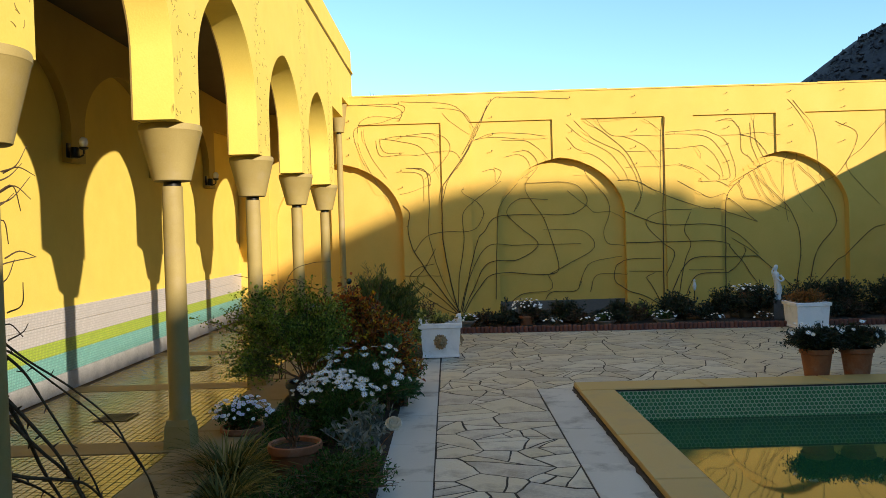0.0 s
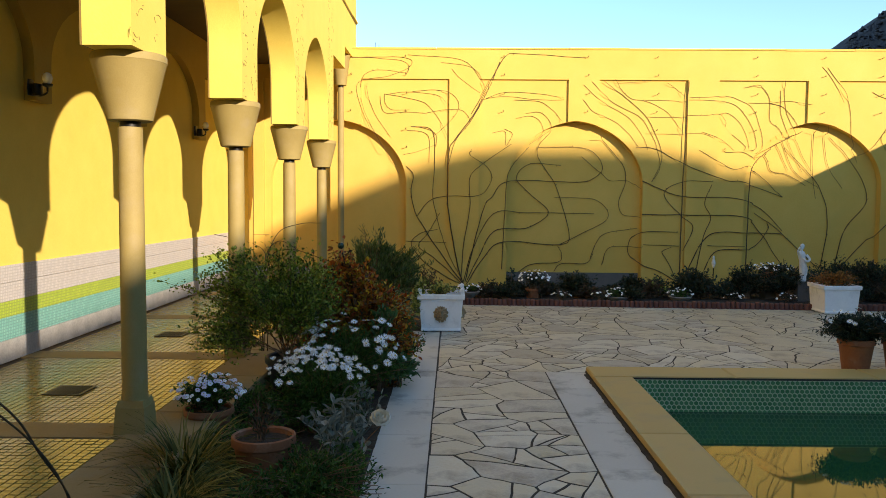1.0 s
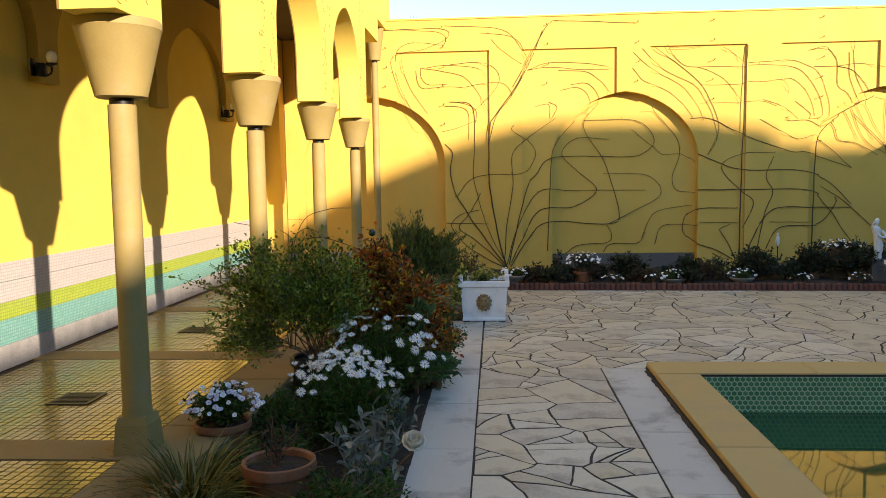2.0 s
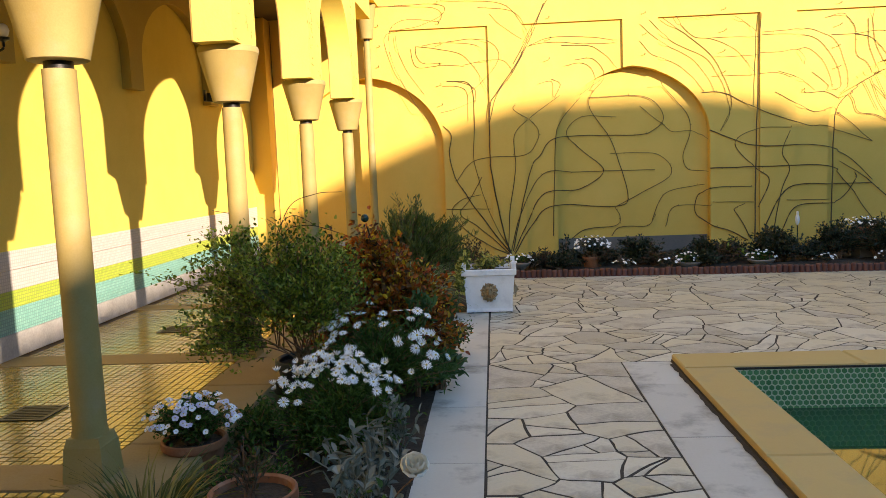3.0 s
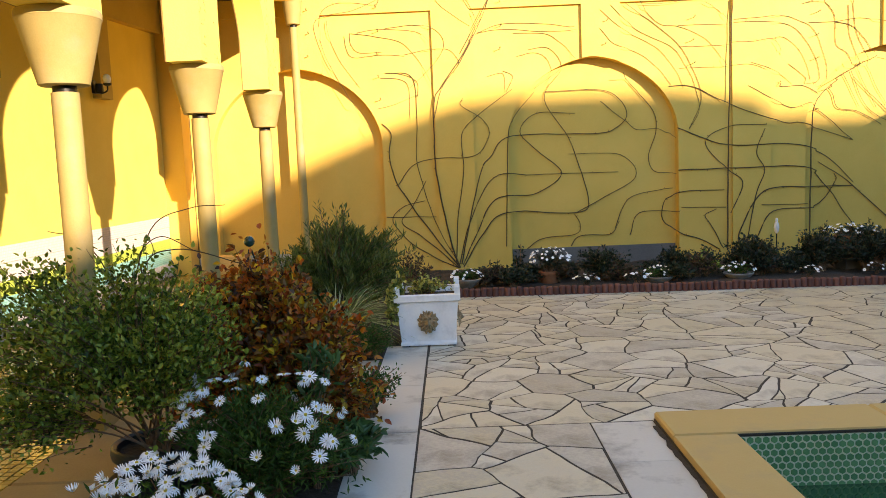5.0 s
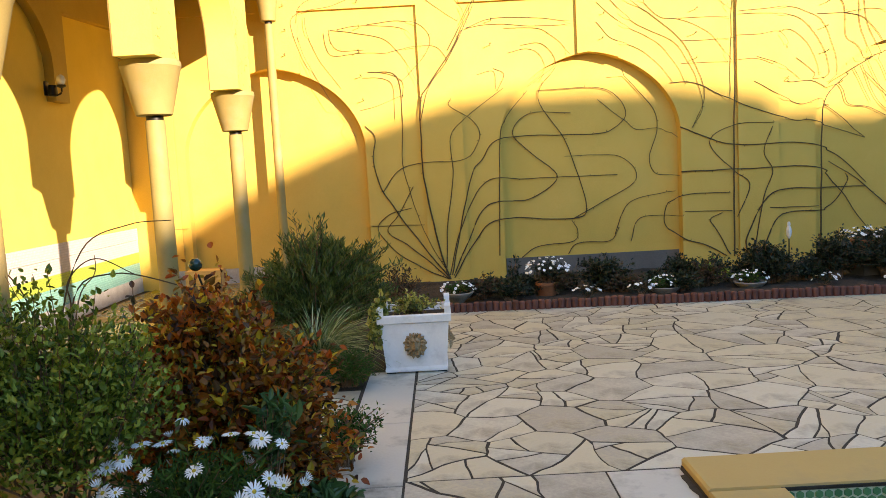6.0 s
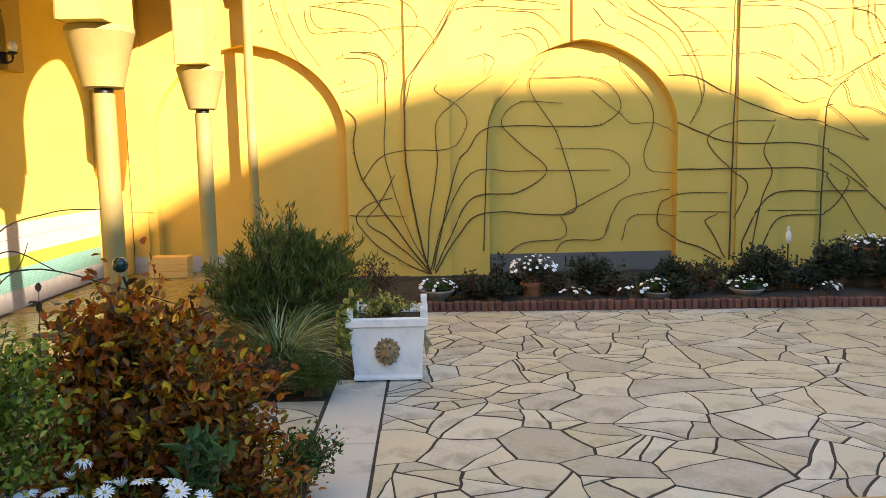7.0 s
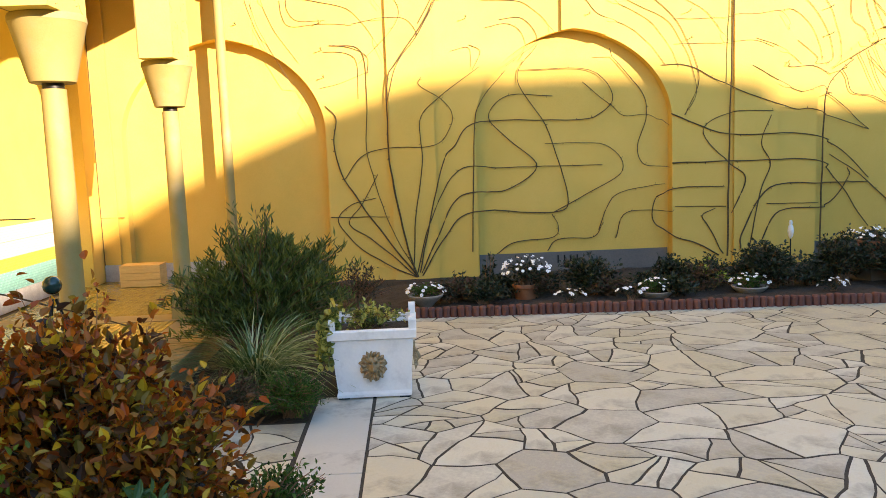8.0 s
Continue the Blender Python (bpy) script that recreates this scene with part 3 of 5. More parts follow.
# Unseen ridge to the east, added to block low sky light.
unseen_ridge = Shape()
rv = []
for j in range(40):
    y = 150 - j * 6.0
    for i in range(12):
        u = i / 11
        rv.append((70 + 110 * u, y, 120 * math.sin(math.pi * min(1.0, u * 0.62)) ** 1.1 * math.exp(-((y - 45) / 95) ** 4) + 2.5 * noise.noise((u * 6, y * 0.08, 2)) - 1))
unseen_ridge.add(rv, [(j * 12 + i, (j + 1) * 12 + i, (j + 1) * 12 + i + 1, j * 12 + i + 1) for j in range(39) for i in range(11)])
part("slope", unseen_ridge, HILL, hl)

# ---------------------------------------------------------------- pool
pool = thing("pool", (0, 0, 0), "rectangular pool with a green scale-tile waterline", "pool", kind="structure")
x0, x1, y0, y1 = POOL
b = Shape()
b.box(x0 - 0.2, x0 - 0.01, y0 - 0.2, y1 + 0.2, -1.3, 0.0)
b.box(x1 + 0.01, x1 + 0.2, y0 - 0.2, y1 + 0.2, -1.3, 0.0)
b.box(x0 - 0.01, x1 + 0.01, y1 + 0.01, y1 + 0.2, -1.3, 0.0)
b.box(x0 - 0.01, x1 + 0.01, y0 - 0.2, y0 - 0.01, -1.3, 0.0)
b.box(x0 - 0.01, x1 + 0.01, y0 - 0.01, y1 + 0.01, -1.35, -1.25)
part("water", Shape().add([(x0 - 0.01, y0, -0.25), (x1, y0, -0.25), (x1, y1 + 0.01, -0.25), (x0 - 0.01, y1 + 0.01, -0.25)], [(0, 1, 2, 3)]), water, pool, "still dark green water")
sc = Shape()
HX, HZ = 0.043, 0.0372
b.box(x0 - 0.0139, x0 - 0.0112, y0, y1 + 0.012, 0.0, RIM - 0.012)
b.box(x0 - 0.0139, x1, y1 + 0.0112, y1 + 0.0139, 0.0, RIM - 0.012)
for row in range(8):
    z = 0.012 - row * HZ
    for i in range(int((7.0 - x0) / HX)):
        cx = x0 + 0.02 + i * HX + (HX / 2 if row % 2 else 0)
        ring = [(cx + 0.0188 * math.cos(a), z + 0.0188 * math.sin(a)) for a in [math.pi / 6 + k * math.pi / 3 for k in range(6)]]
        sc.prism(ring, "y", y1 + 0.011, y1 + 0.004)
    for i in range(int((y1 + 0.5) / HX)):
        cy = y1 - 0.02 - i * HX - (HX / 2 if row % 2 else 0)
        ring = [(cy + 0.0188 * math.cos(a), z + 0.0188 * math.sin(a)) for a in [math.pi / 6 + k * math.pi / 3 for k in range(6)]]
        sc.prism(ring, "x", x0 - 0.011, x0 - 0.004)
part("basin", b, POOLGROUT, pool)
tagged(part("scale_tiles", sc, POOLTILE, pool), kind="stuff")
CO = 0.35
part("shadow_joint", Shape().box(x0 - CO - 0.004, x0 - CO + 0.002, -3.0, y1 + 0.4, -0.01, 0.022), MORTAR, pool, "dark mossy joint outside, painted shadow gap inside, under the coping")
# Inner two strips: the shadow gap over the tiles, painted dark.
part("shadow_joint", Shape().box(x0 - 0.02, x1, y1 + 0.0065, y1 + 0.0138, 0.034, RIM - 0.010), MORTAR, pool, "dark mossy joint outside, painted shadow gap inside, under the coping")
part("shadow_joint", Shape().box(x0 - 0.0138, x0 - 0.0065, -3.0, y1 + 0.006, 0.034, RIM - 0.010), MORTAR, pool, "dark mossy joint outside, painted shadow gap inside, under the coping")
moss = Shape()
ys = np.arange(-3.0, y1 + 0.35, 0.04)
wide = [0.03 + 0.05 * max(0.0, noise.noise((0.0, y * 1.3, 4))) + 0.02 * noise.noise((3.0, y * 9, 1)) for y in ys]
edge = x0 - CO
moss.add([p for y, w in zip(ys, wide) for p in ((edge - max(0.004, w), y, 0.0038), (edge + 0.001, y, 0.009))], [(2 * i, 2 * i + 2, 2 * i + 3, 2 * i + 1) for i in range(len(ys) - 1)])
part("moss_seam", moss, MORTAR, pool, "dark moss and dirt along the foot of the coping")
y = -3.2
while y < y1 - 0.1:
    w = 1.1 if y + 1.9 < y1 else y1 - y
    part("coping_slab", Shape().box(x0 - CO, x0 - 0.014, y + 0.003, y + w - 0.003, 0.0, RIM, 0.01), COPING, pool)
    y += w
x = x0 - CO
while x < x1:
    w = 1.25
    part("coping_slab", Shape().box(x + 0.003, x + w - 0.003, y1 + 0.014, y1 + 0.41, 0.0, RIM, 0.01), COPING, pool)
    x += w

# ---------------------------------------------------------------- paving
pav = thing("pavement", (0, 0, 0), "pale crazy paving with dark open joints", "paving", kind="structure")
part("mortar_bed", Shape().box(-0.36, 1.4, -4.2, 6.66, -0.05, -0.0014), MORTAR, pav)
part("mortar_bed", Shape().box(-0.36, 13.0, 6.662, 11.42, -0.05, -0.0014), MORTAR, pav)
part("mortar_bed", Shape().box(-1.36, -0.362, 7.1, 8.4, -0.05, -0.0014), MORTAR, pav)


def clip(poly, a, b, c):
    """The part of a polygon where a*x + b*y <= c."""
    out = []
    for i, p in enumerate(poly):
        q = poly[(i + 1) % len(poly)]
        dp, dq = a * p[0] + b * p[1] - c, a * q[0] + b * q[1] - c
        if dp <= 0:
            out.append(p)
        if dp * dq < 0:
            t = dp / (dp - dq)
            out.append((p[0] + t * (q[0] - p[0]), p[1] + t * (q[1] - p[1])))
    return out


def crazy(x0, x1, y0, y1, size, seed):
    """Irregular stones of uneven size that fill a rectangle, some of them broken in two; the joints wander a little."""
    r = random.Random(seed)

    def area(p):
        return abs(sum(a[0] * b[1] - b[0] * a[1] for a, b in zip(p, p[1:] + p[:1]))) / 2

    seeds, tries = [], 0
    while tries < 2600 * (x1 - x0) * (y1 - y0) / 10 and tries < 26000:
        tries += 1
        p = (r.uniform(x0, x1), r.uniform(y0, y1), size * r.choice((0.34, 0.5, 0.62, 0.72, 0.82)))
        if all((p[0] - o[0]) ** 2 + (p[1] - o[1]) ** 2 > (p[2] + o[2]) ** 2 for o in seeds):
            seeds.append(p)
    stack = []
    for s in seeds:
        cell = [(x0, y0), (x1, y0), (x1, y1), (x0, y1)]
        for o in seeds:
            if o != s and math.hypot(o[0] - s[0], o[1] - s[1]) < 4.5 * size:
                a, b = o[0] - s[0], o[1] - s[1]
                cell = clip(cell, a, b, (o[0] ** 2 + o[1] ** 2 - o[2] ** 2 - s[0] ** 2 - s[1] ** 2 + s[2] ** 2) / 2)
        if len(cell) > 2:
            stack.append((cell, 0))
    pieces = []
    while stack:
        cell, cuts = stack.pop()
        big = area(cell) / size ** 2
        if cuts > 2 or r.random() > (0.9, 0.62, 0.3)[cuts] or big < 0.3:
            pieces.append(cell)
            continue
        a, b = max(((p, q) for p in cell for q in cell), key=lambda e: math.hypot(e[0][0] - e[1][0], e[0][1] - e[1][1]))
        w = math.atan2(b[1] - a[1], b[0] - a[0]) + (r.gauss(0, 0.4) if r.random() < 0.7 else r.uniform(0.9, 2.2))
        k = r.uniform(0.3, 0.7)
        nx, ny = math.cos(w), math.sin(w)
        d = nx * (a[0] + (b[0] - a[0]) * k) + ny * (a[1] + (b[1] - a[1]) * k)
        stack += [(h, cuts + 1) for h in (clip(cell, nx, ny, d), clip(cell, -nx, -ny, -d)) if len(h) > 2]
    for poly in pieces:
        inner = poly
        for p, q in zip(poly, poly[1:] + poly[:1]):
            ln = math.hypot(q[0] - p[0], q[1] - p[1])
            if ln < 1e-6 or len(inner) < 3:
                continue
            gap = r.choice((0.0045, 0.0062, 0.0080, 0.0105))
            nx, ny = (q[1] - p[1]) / ln, -(q[0] - p[0]) / ln
            inner = clip(inner, nx, ny, nx * p[0] + ny * p[1] - gap)
        if len(inner) < 3 or area(inner) < 0.0012:
            continue
        bent = []
        for p, q in zip(inner, inner[1:] + inner[:1]):
            n = max(1, round(math.hypot(q[0] - p[0], q[1] - p[1]) / 0.075))
            for t in range(n):
                x, y = p[0] + t / n * (q[0] - p[0]), p[1] + t / n * (q[1] - p[1])
                k = max(0.0, min(1.0, min(x - x0, x1 - x, y - y0, y1 - y) / 0.12 - 0.1))
                bent.append((x + k * (0.09 * noise.noise((x * 1.9, y * 1.9, 3)) + 0.016 * noise.noise((x * 8, y * 8, 5))), y + k * (0.09 * noise.noise((x * 1.9, y * 1.9, 9)) + 0.016 * noise.noise((x * 8, y * 8, 6)))))
        yield bent


def lay(poly, mat, rng):
    cx, cy = sum(p[0] for p in poly) / len(poly), sum(p[1] for p in poly) / len(poly)
    ob = part("stone", Shape().prism([(p[0] - cx, p[1] - cy) for p in poly], "z", -0.02, 0, 0.0012), mat, pav)
    ob.location = (cx, cy, rng.uniform(-0.0004, 0.0004))
    ob.rotation_euler = (rng.uniform(-0.0015, 0.0015), rng.uniform(-0.0015, 0.0015), 0)


rng = random.Random(21)
far = Shape()
for area, size, seed in (((0.013, 1.027, -2.7, 6.63), 0.36, 3), ((0.02, 7.2, 6.63, 11.38), 0.40, 4), ((-1.35, -0.365, 7.12, 8.38), 0.42, 6)):
    for poly in crazy(*area, size, seed):
        if sum(p[0] for p in poly) / len(poly) < 3.4 and sum(p[1] for p in poly) / len(poly) > 2.2:
            lay(poly, STONE, rng)
        else:
            far.prism(poly, "z", -0.02, rng.uniform(-0.0004, 0.0004), 0.0012)
for poly in crazy(7.2, 12.9, 6.63, 11.38, 0.5, 8):
    far.prism(poly, "z", -0.02, rng.uniform(-0.0004, 0.0004), 0.0012)
tagged(part("far_stones", far, STONE, pav), kind="stuff")
y = -2.6
while y < 8.8:
    w = rng.uniform(0.85, 1.15)
    part("slab", Shape().box(-0.345, 0.008, y + 0.003, min(8.86, y + w - 0.003), -0.03, rng.uniform(0.0006, 0.003), 0.003), SLAB, pav)
    y += w
y = -2.6
while y < 6.6:
    w = rng.uniform(0.9, 1.3)
    part("slab", Shape().box(1.032, 1.395, y + 0.003, min(6.62, y + w - 0.003), -0.03, rng.uniform(0.0006, 0.003), 0.003), SLAB, pav)
    y += w

# beds of soil with a brick edging
def edge_line(x):
    """The edging runs a little askew to the end wall."""
    return 11.33 - 0.055 * x


def soil_bed(name, x0, x1, y0, y1, z, label, front=None):
    n, m = max(2, int((x1 - x0) / 0.12)), max(2, int((y1 - y0) / 0.12))
    sh = Shape()
    vs = []
    for j in range(m + 1):
        for i in range(n + 1):
            x = x0 + (x1 - x0) * i / n
            lo = front(x) + 0.02 if front else y0
            y = lo + (y1 - lo) * j / m
            vs.append((x, y, z + 0.03 * noise.noise((x * 3, y * 3, 7)) + 0.02 * noise.noise((x * 11, y * 11, 2))))
    sh.add(vs, [(j * (n + 1) + i, j * (n + 1) + i + 1, (j + 1) * (n + 1) + i + 1, (j + 1) * (n + 1) + i) for j in range(m) for i in range(n)])
    return structure(name, sh, SOIL, label)


soil_bed("ground_bed", -1.36, -0.34, -3.0, 7.11, 0.0, "dark bare soil of the planting bed")
soil_bed("ground_bed_corner", -1.36, -0.36, 8.39, BACK + 0.1, 0.0, "dark bare soil of the planting bed")
soil_bed("ground_bed_north", -1.36, 12.5, 11.55, BACK + 0.14, 0.06, "dark soil bed under the end wall", edge_line)
edging = thing("brick_edging", (0, 0, 0), "row of upright dark red bricks edging the bed", "edging", kind="structure")
bk = Shape().lathe([(0.036, -0.04), (0.036, 0.085), (0.028, 0.1)], 8, sx=1.0, sy=1.1).mesh("brick", BRICK)
x = 0.25
rng = random.Random(33)
while x < 12.0:
    ob = part("brick", bk, None, edging)
    ob.location = (x, edge_line(x) + rng.uniform(-0.006, 0.006), rng.uniform(-0.012, 0.006))
    ob.rotation_euler = (rng.uniform(-0.05, 0.05), rng.uniform(-0.04, 0.04), 0)
    x += 0.0705


# ---------------------------------------------------------------- plants: tools
def leaf(sh, p, d, up, length, width, mat=0, wide=False):
    """One leaf folded along its rib; a wide one has a rounder outline."""
    d = d.normalized()
    side = d.cross(up)
    if side.length < 1e-4:
        side = d.cross(Vector((1, 0, 0)))
    side.normalize()
    nor = side.cross(d)
    w, tip = width / 2, p + d * length - nor * (length * 0.12)
    if not wide:
        q = p + d * (length * 0.45)
        sh.add([p, q + side * w + nor * (w * 0.4), tip, q - side * w + nor * (w * 0.4)], [(0, 1, 2), (0, 2, 3)], mat)
    else:
        a, b, c = p + d * (length * 0.18), p + d * (length * 0.46), p + d * (length * 0.78)
        sh.add([p, a + side * (w * 0.72) + nor * (w * 0.3), b + side * w + nor * (w * 0.4), c + side * (w * 0.55) + nor * (w * 0.12), tip, c - side * (w * 0.55) + nor * (w * 0.12), b - side * w + nor * (w * 0.4), a - side * (w * 0.72) + nor * (w * 0.3)],
               [(0, 1, 2, 3, 4), (0, 4, 5, 6, 7)], mat)


def unit(r):
    while True:
        v = Vector((r.uniform(-1, 1), r.uniform(-1, 1), r.uniform(-1, 1)))
        if 0.05 < v.length < 1:
            return v.normalized()


def shrub(name, label, base, centre, radii, twigs, per, size, mat, seed, stem=TWIG, wide=False, up=0.35, low=-0.5, start=0.4, spread=0.05, stem_r=0.005, category="shrub", bare=0, group="", lump=0.18, fan=0.62, gather=0.2, lobes=(), main=0):
    """A thing with bent stems that fan out from the ground to the tips of an uneven crown, and leaves along their outer part."""
    r = random.Random(seed)
    base, centre, radii = Vector(base), Vector(centre) - Vector(base), Vector(radii)
    t = thing(name, base, label, category, group)
    st, lv = Shape(), Shape()
    for i in range(twigs + bare):
        u = unit(r)
        while u.z < low:
            u = unit(r)
        lobe = r.choice(lobes) if lobes else None
        k = r.random() ** 0.42 * (1 + lump * noise.noise(u * 2.3 + Vector((seed, 0, 0))) * 2)
        tip = centre + Vector((u.x * radii.x, u.y * radii.y, u.z * radii.z)) * k
        if lobe:
            tip = Vector(lobe[0]) - base + Vector((u.x * lobe[1][0], u.y * lobe[1][1], u.z * lobe[1][2])) * k
        root = Vector((r.uniform(-1, 1) * gather * radii.x, r.uniform(-1, 1) * gather * radii.y, 0.0))
        if i >= twigs:
            tip = Vector((tip.x * 0.6, tip.y * 0.6, centre.z + radii.z * r.uniform(1.15, 1.5)))
        mid = root.lerp(tip, 0.6)
        mid = Vector((mid.x * fan, mid.y * fan, mid.z * 1.05)) + Vector((r.uniform(-1, 1), r.uniform(-1, 1), r.uniform(0, 1))) * (0.1 * radii.x)
        path = spline([root, mid, tip], 4)
        if main and i % main:
            st.tube(path[4:], stem_r * 0.45, stem_r * 0.2, 4)
        elif main:
            st.tube(path, stem_r * 1.2, stem_r * 0.35, 5)
        else:
            st.tube(path if fan > 0.5 or i % 40 == 0 else path[5:], stem_r * (1 if fan > 0.5 else 4.5 if i % 40 == 0 else 0.6), stem_r * 0.35, 4)
        n = per if i < twigs else per // 3
        for q in range(n):
            a = start + (1 - start) * r.random() ** 0.7
            f = a * (len(path) - 1)
            j = min(int(f), len(path) - 2)
            p = path[j].lerp(path[j + 1], f - j) + unit(r) * (spread * r.random())
            d = (path[j + 1] - path[j]).normalized() * 0.5 + unit(r) * 0.9 + Vector((0, 0, up))
            s = size[0] * r.uniform(0.6, 1.25)
            leaf(lv, p, d, unit(r) + Vector((0, 0, 1.2)), s, size[1] * s / size[0] * r.uniform(0.85, 1.15), 0, wide)
    tagged(part("stem_growth", st, stem, t), kind="stuff")
    tagged(part("foliage", lv, mat, t), kind="stuff")
    return t


def grass(name, label, at, n, length, width, mat, seed, lean=1.0, group=""):
    """A tuft of long arching blades."""
    r = random.Random(seed)
    t = thing(name, at, label, "grass", group)
    sh = Shape()
    for i in range(n):
        a, ln = r.uniform(0, 6.283), length * r.uniform(0.55, 1.15)
        out = Vector((math.cos(a), math.sin(a), 0))
        side = Vector((-out.y, out.x, 0))
        b = out * r.uniform(0, 0.10) + side * r.uniform(-0.05, 0.05)
        l, w = lean * r.uniform(0.4, 1.0), width * r.uniform(0.7, 1.2)
        rows = []
        for k in range(6):
            s = k / 5
            p = b + out * (ln * l * s ** 1.5 * 0.8) + Vector((0, 0, ln * (s - 0.68 * l * s * s)))
            rows.append((p - side * (w / 2 * (1 - s ** 2)), p + side * (w / 2 * (1 - s ** 2)) + Vector((0, 0, 0.002))))
        sh.add([q for row in rows for q in row], [(2 * k, 2 * k + 1, 2 * k + 3, 2 * k + 2) for k in range(5)])
    tagged(part("blades", sh, mat, t), kind="stuff")
    return t


def bloom(petals, r0, r1, width, droop, mats, name, seed=1):
    """A flower head that faces up: petals and a domed centre."""
    sh = Shape()
    r = random.Random(seed)
    for i in range(petals):
        a = 2 * math.pi * i / petals + r.uniform(-0.08, 0.08)
        c, s, k = math.cos(a), math.sin(a), r.uniform(0.88, 1.06)
        w = width / 2

        def at(rad, off, z):
            return (c * rad - s * off, s * rad + c * off, z)
        sh.add([at(r0, -w * 0.5, 0), at(r0, w * 0.5, 0), at(r0 + (r1 - r0) * 0.65, w, 0.003 + droop), at(r1 * k, w * 0.35, droop * 2.2), at(r1 * k, -w * 0.35, droop * 2.2), at(r0 + (r1 - r0) * 0.65, -w, 0.003 + droop)], [(0, 1, 2, 3, 4, 5)], 0)
    sh.lathe([(r0 * 1.15, -0.002), (r0, 0.004), (r0 * 0.5, 0.007)], 8, mat=1)
    return sh.mesh(name, mats)


DAISY = [bloom(16, 0.0065, 0.037, 0.0075, 0.0, [PETAL, EYE_YELLOW], "flower", 1), bloom(15, 0.0065, 0.035, 0.0075, -0.007, [PETAL, EYE_YELLOW], "flower", 2), bloom(13, 0.006, 0.028, 0.0075, 0.012, [PETAL, EYE_YELLOW], "flower", 3)]
VIOLA = [bloom(5, 0.004, 0.026, 0.026, 0.002, [PETAL, EYE_YELLOW], "flower", 4), bloom(5, 0.004, 0.024, 0.026, -0.002, [PETAL_LILAC, EYE_YELLOW], "flower", 5)]


def flowers(plant, meshes, n, centre, radii, seed, face=(0.1, -0.4, 0.75), tall=0.02, low=-0.1, scale=1.0):
    """Flower heads over the outside of a plant's crown."""
    r = random.Random(seed)
    base = plant.location
    for i in range(n):
        u = unit(r)
        while u.z < low:
            u = unit(r)
        k = r.uniform(0.95, 1.08)
        p = Vector(centre) + ORIGIN - base + Vector((u.x * radii[0], u.y * radii[1], u.z * radii[2])) * k + Vector((0, 0, tall * r.random()))
        d = (u * 0.6 + Vector(face) + unit(r) * 0.45).normalized()
        ob = new("flower", r.choice(meshes))
        ob.parent = plant
        sc = scale * r.uniform(0.75, 1.12)
        ob.matrix_basis = Matrix.LocRotScale(p, d.to_track_quat("Z", "Y") @ Euler((0, 0, r.uniform(0, 6))).to_quaternion(), (sc, sc, sc))


def pot(name, label, at, r, h, mat, category="pot", group=""):
    t = thing(name, at, label, category, group)
    body = part("body", Shape().lathe([(r * 0.66, 0), (r * 0.70, 0.004), (r * 0.92, h * 0.82), (r * 0.93, h * 0.83)], 32), mat, t, smooth=True)
    part("rim", Shape().lathe([(r * 0.93, h * 0.82), (r, h * 0.84), (r * 1.02, h * 0.90), (r, h * 0.985), (r * 0.95, h), (r * 0.88, h * 0.97), (r * 0.87, h * 0.86)], 32), mat, body, smooth=True)
    part("soil", Shape().lathe([(r * 0.86, h * 0.80), (r * 0.875, h * 0.885)], 24), SOIL, t)
    return t


# ---------------------------------------------------------------- climbers trained over the end wall
climbers = {}
for key, at in (("L", (0.4, BACK - 0.05, 0.06)), ("R", (4.8, BACK - 0.05, 0.06))):
    climbers[key] = thing("climbing_vine", at, "bare brown climbing vine trained over the yellow wall", "climber", "wall climbers")


def stem(key, r, pts):
    """A bare shoot over the wall's face, from points of x and height, with short spurs along it."""
    t = climbers[key]
    r *= 1.02 if r > 0.0049 else 0.95
    g = random.Random(len(pts) * 31 + int(pts[0][0] * 100))

    def sunk(x, z):
        near = min((x - V0 + d) % STEP for d in (-0.13, 0, 0.13))
        panel = 0.0 if z > 3.6 or near < PIER else PROUD
        return 0.19 if any(abs(x - c) < 1.05 and z < 1.74 + 1.08 * math.sqrt(max(0, 1 - ((x - c) / 1.09) ** 2)) for c in NICHES) else panel
    raw = spline([(x, 0, z) for x, z in pts], 7)
    path = []
    for p in raw:
        w = 0.012 * noise.noise((p.x * 4, p.z * 4, r * 900))
        path.append(Vector((p.x + w - t.location.x, 0.05 - r * 1.3 + sunk(p.x, p.z) * 0.97, p.z + 0.7 * w - t.location.z)))
    n = max(1, len(path) - 1)
    sh = Shape().tube(path, [r * (1.15 - 0.4 * k / n) * (1.0 - 0.25 * min(1.0, max(0.0, (p.z - 1.3) / 1.2))) for k, p in enumerate(path)], None, 6)
    for p in path[2::3]:
        if g.random() < 0.5:
            a = g.uniform(0, 6.28)
            sh.tube([p, p + Vector((0.03 * math.cos(a), -0.012, 0.03 * math.sin(a)))], r * 0.6, r * 0.25, 4)
    part("stem", sh, BARK, t)


stem('L', 0.0085, [(0.36, 0.09), (0.03, 0.53), (-0.29, 0.99), (-0.51, 1.36), (-0.59, 1.73), (-0.55, 2.02), (-0.67, 2.18)])
stem('L', 0.0106, [(0.36, 0.09), (0.24, 0.45), (0.12, 1.13), (0.06, 1.62), (0.08, 2.42), (0.19, 2.65), (0.48, 3.04), (0.66, 3.35)])
stem('L', 0.0064, [(0.31, 0.18), (0.35, 0.79), (0.46, 1.45), (0.45, 1.97), (0.68, 2.23), (1.18, 2.58)])
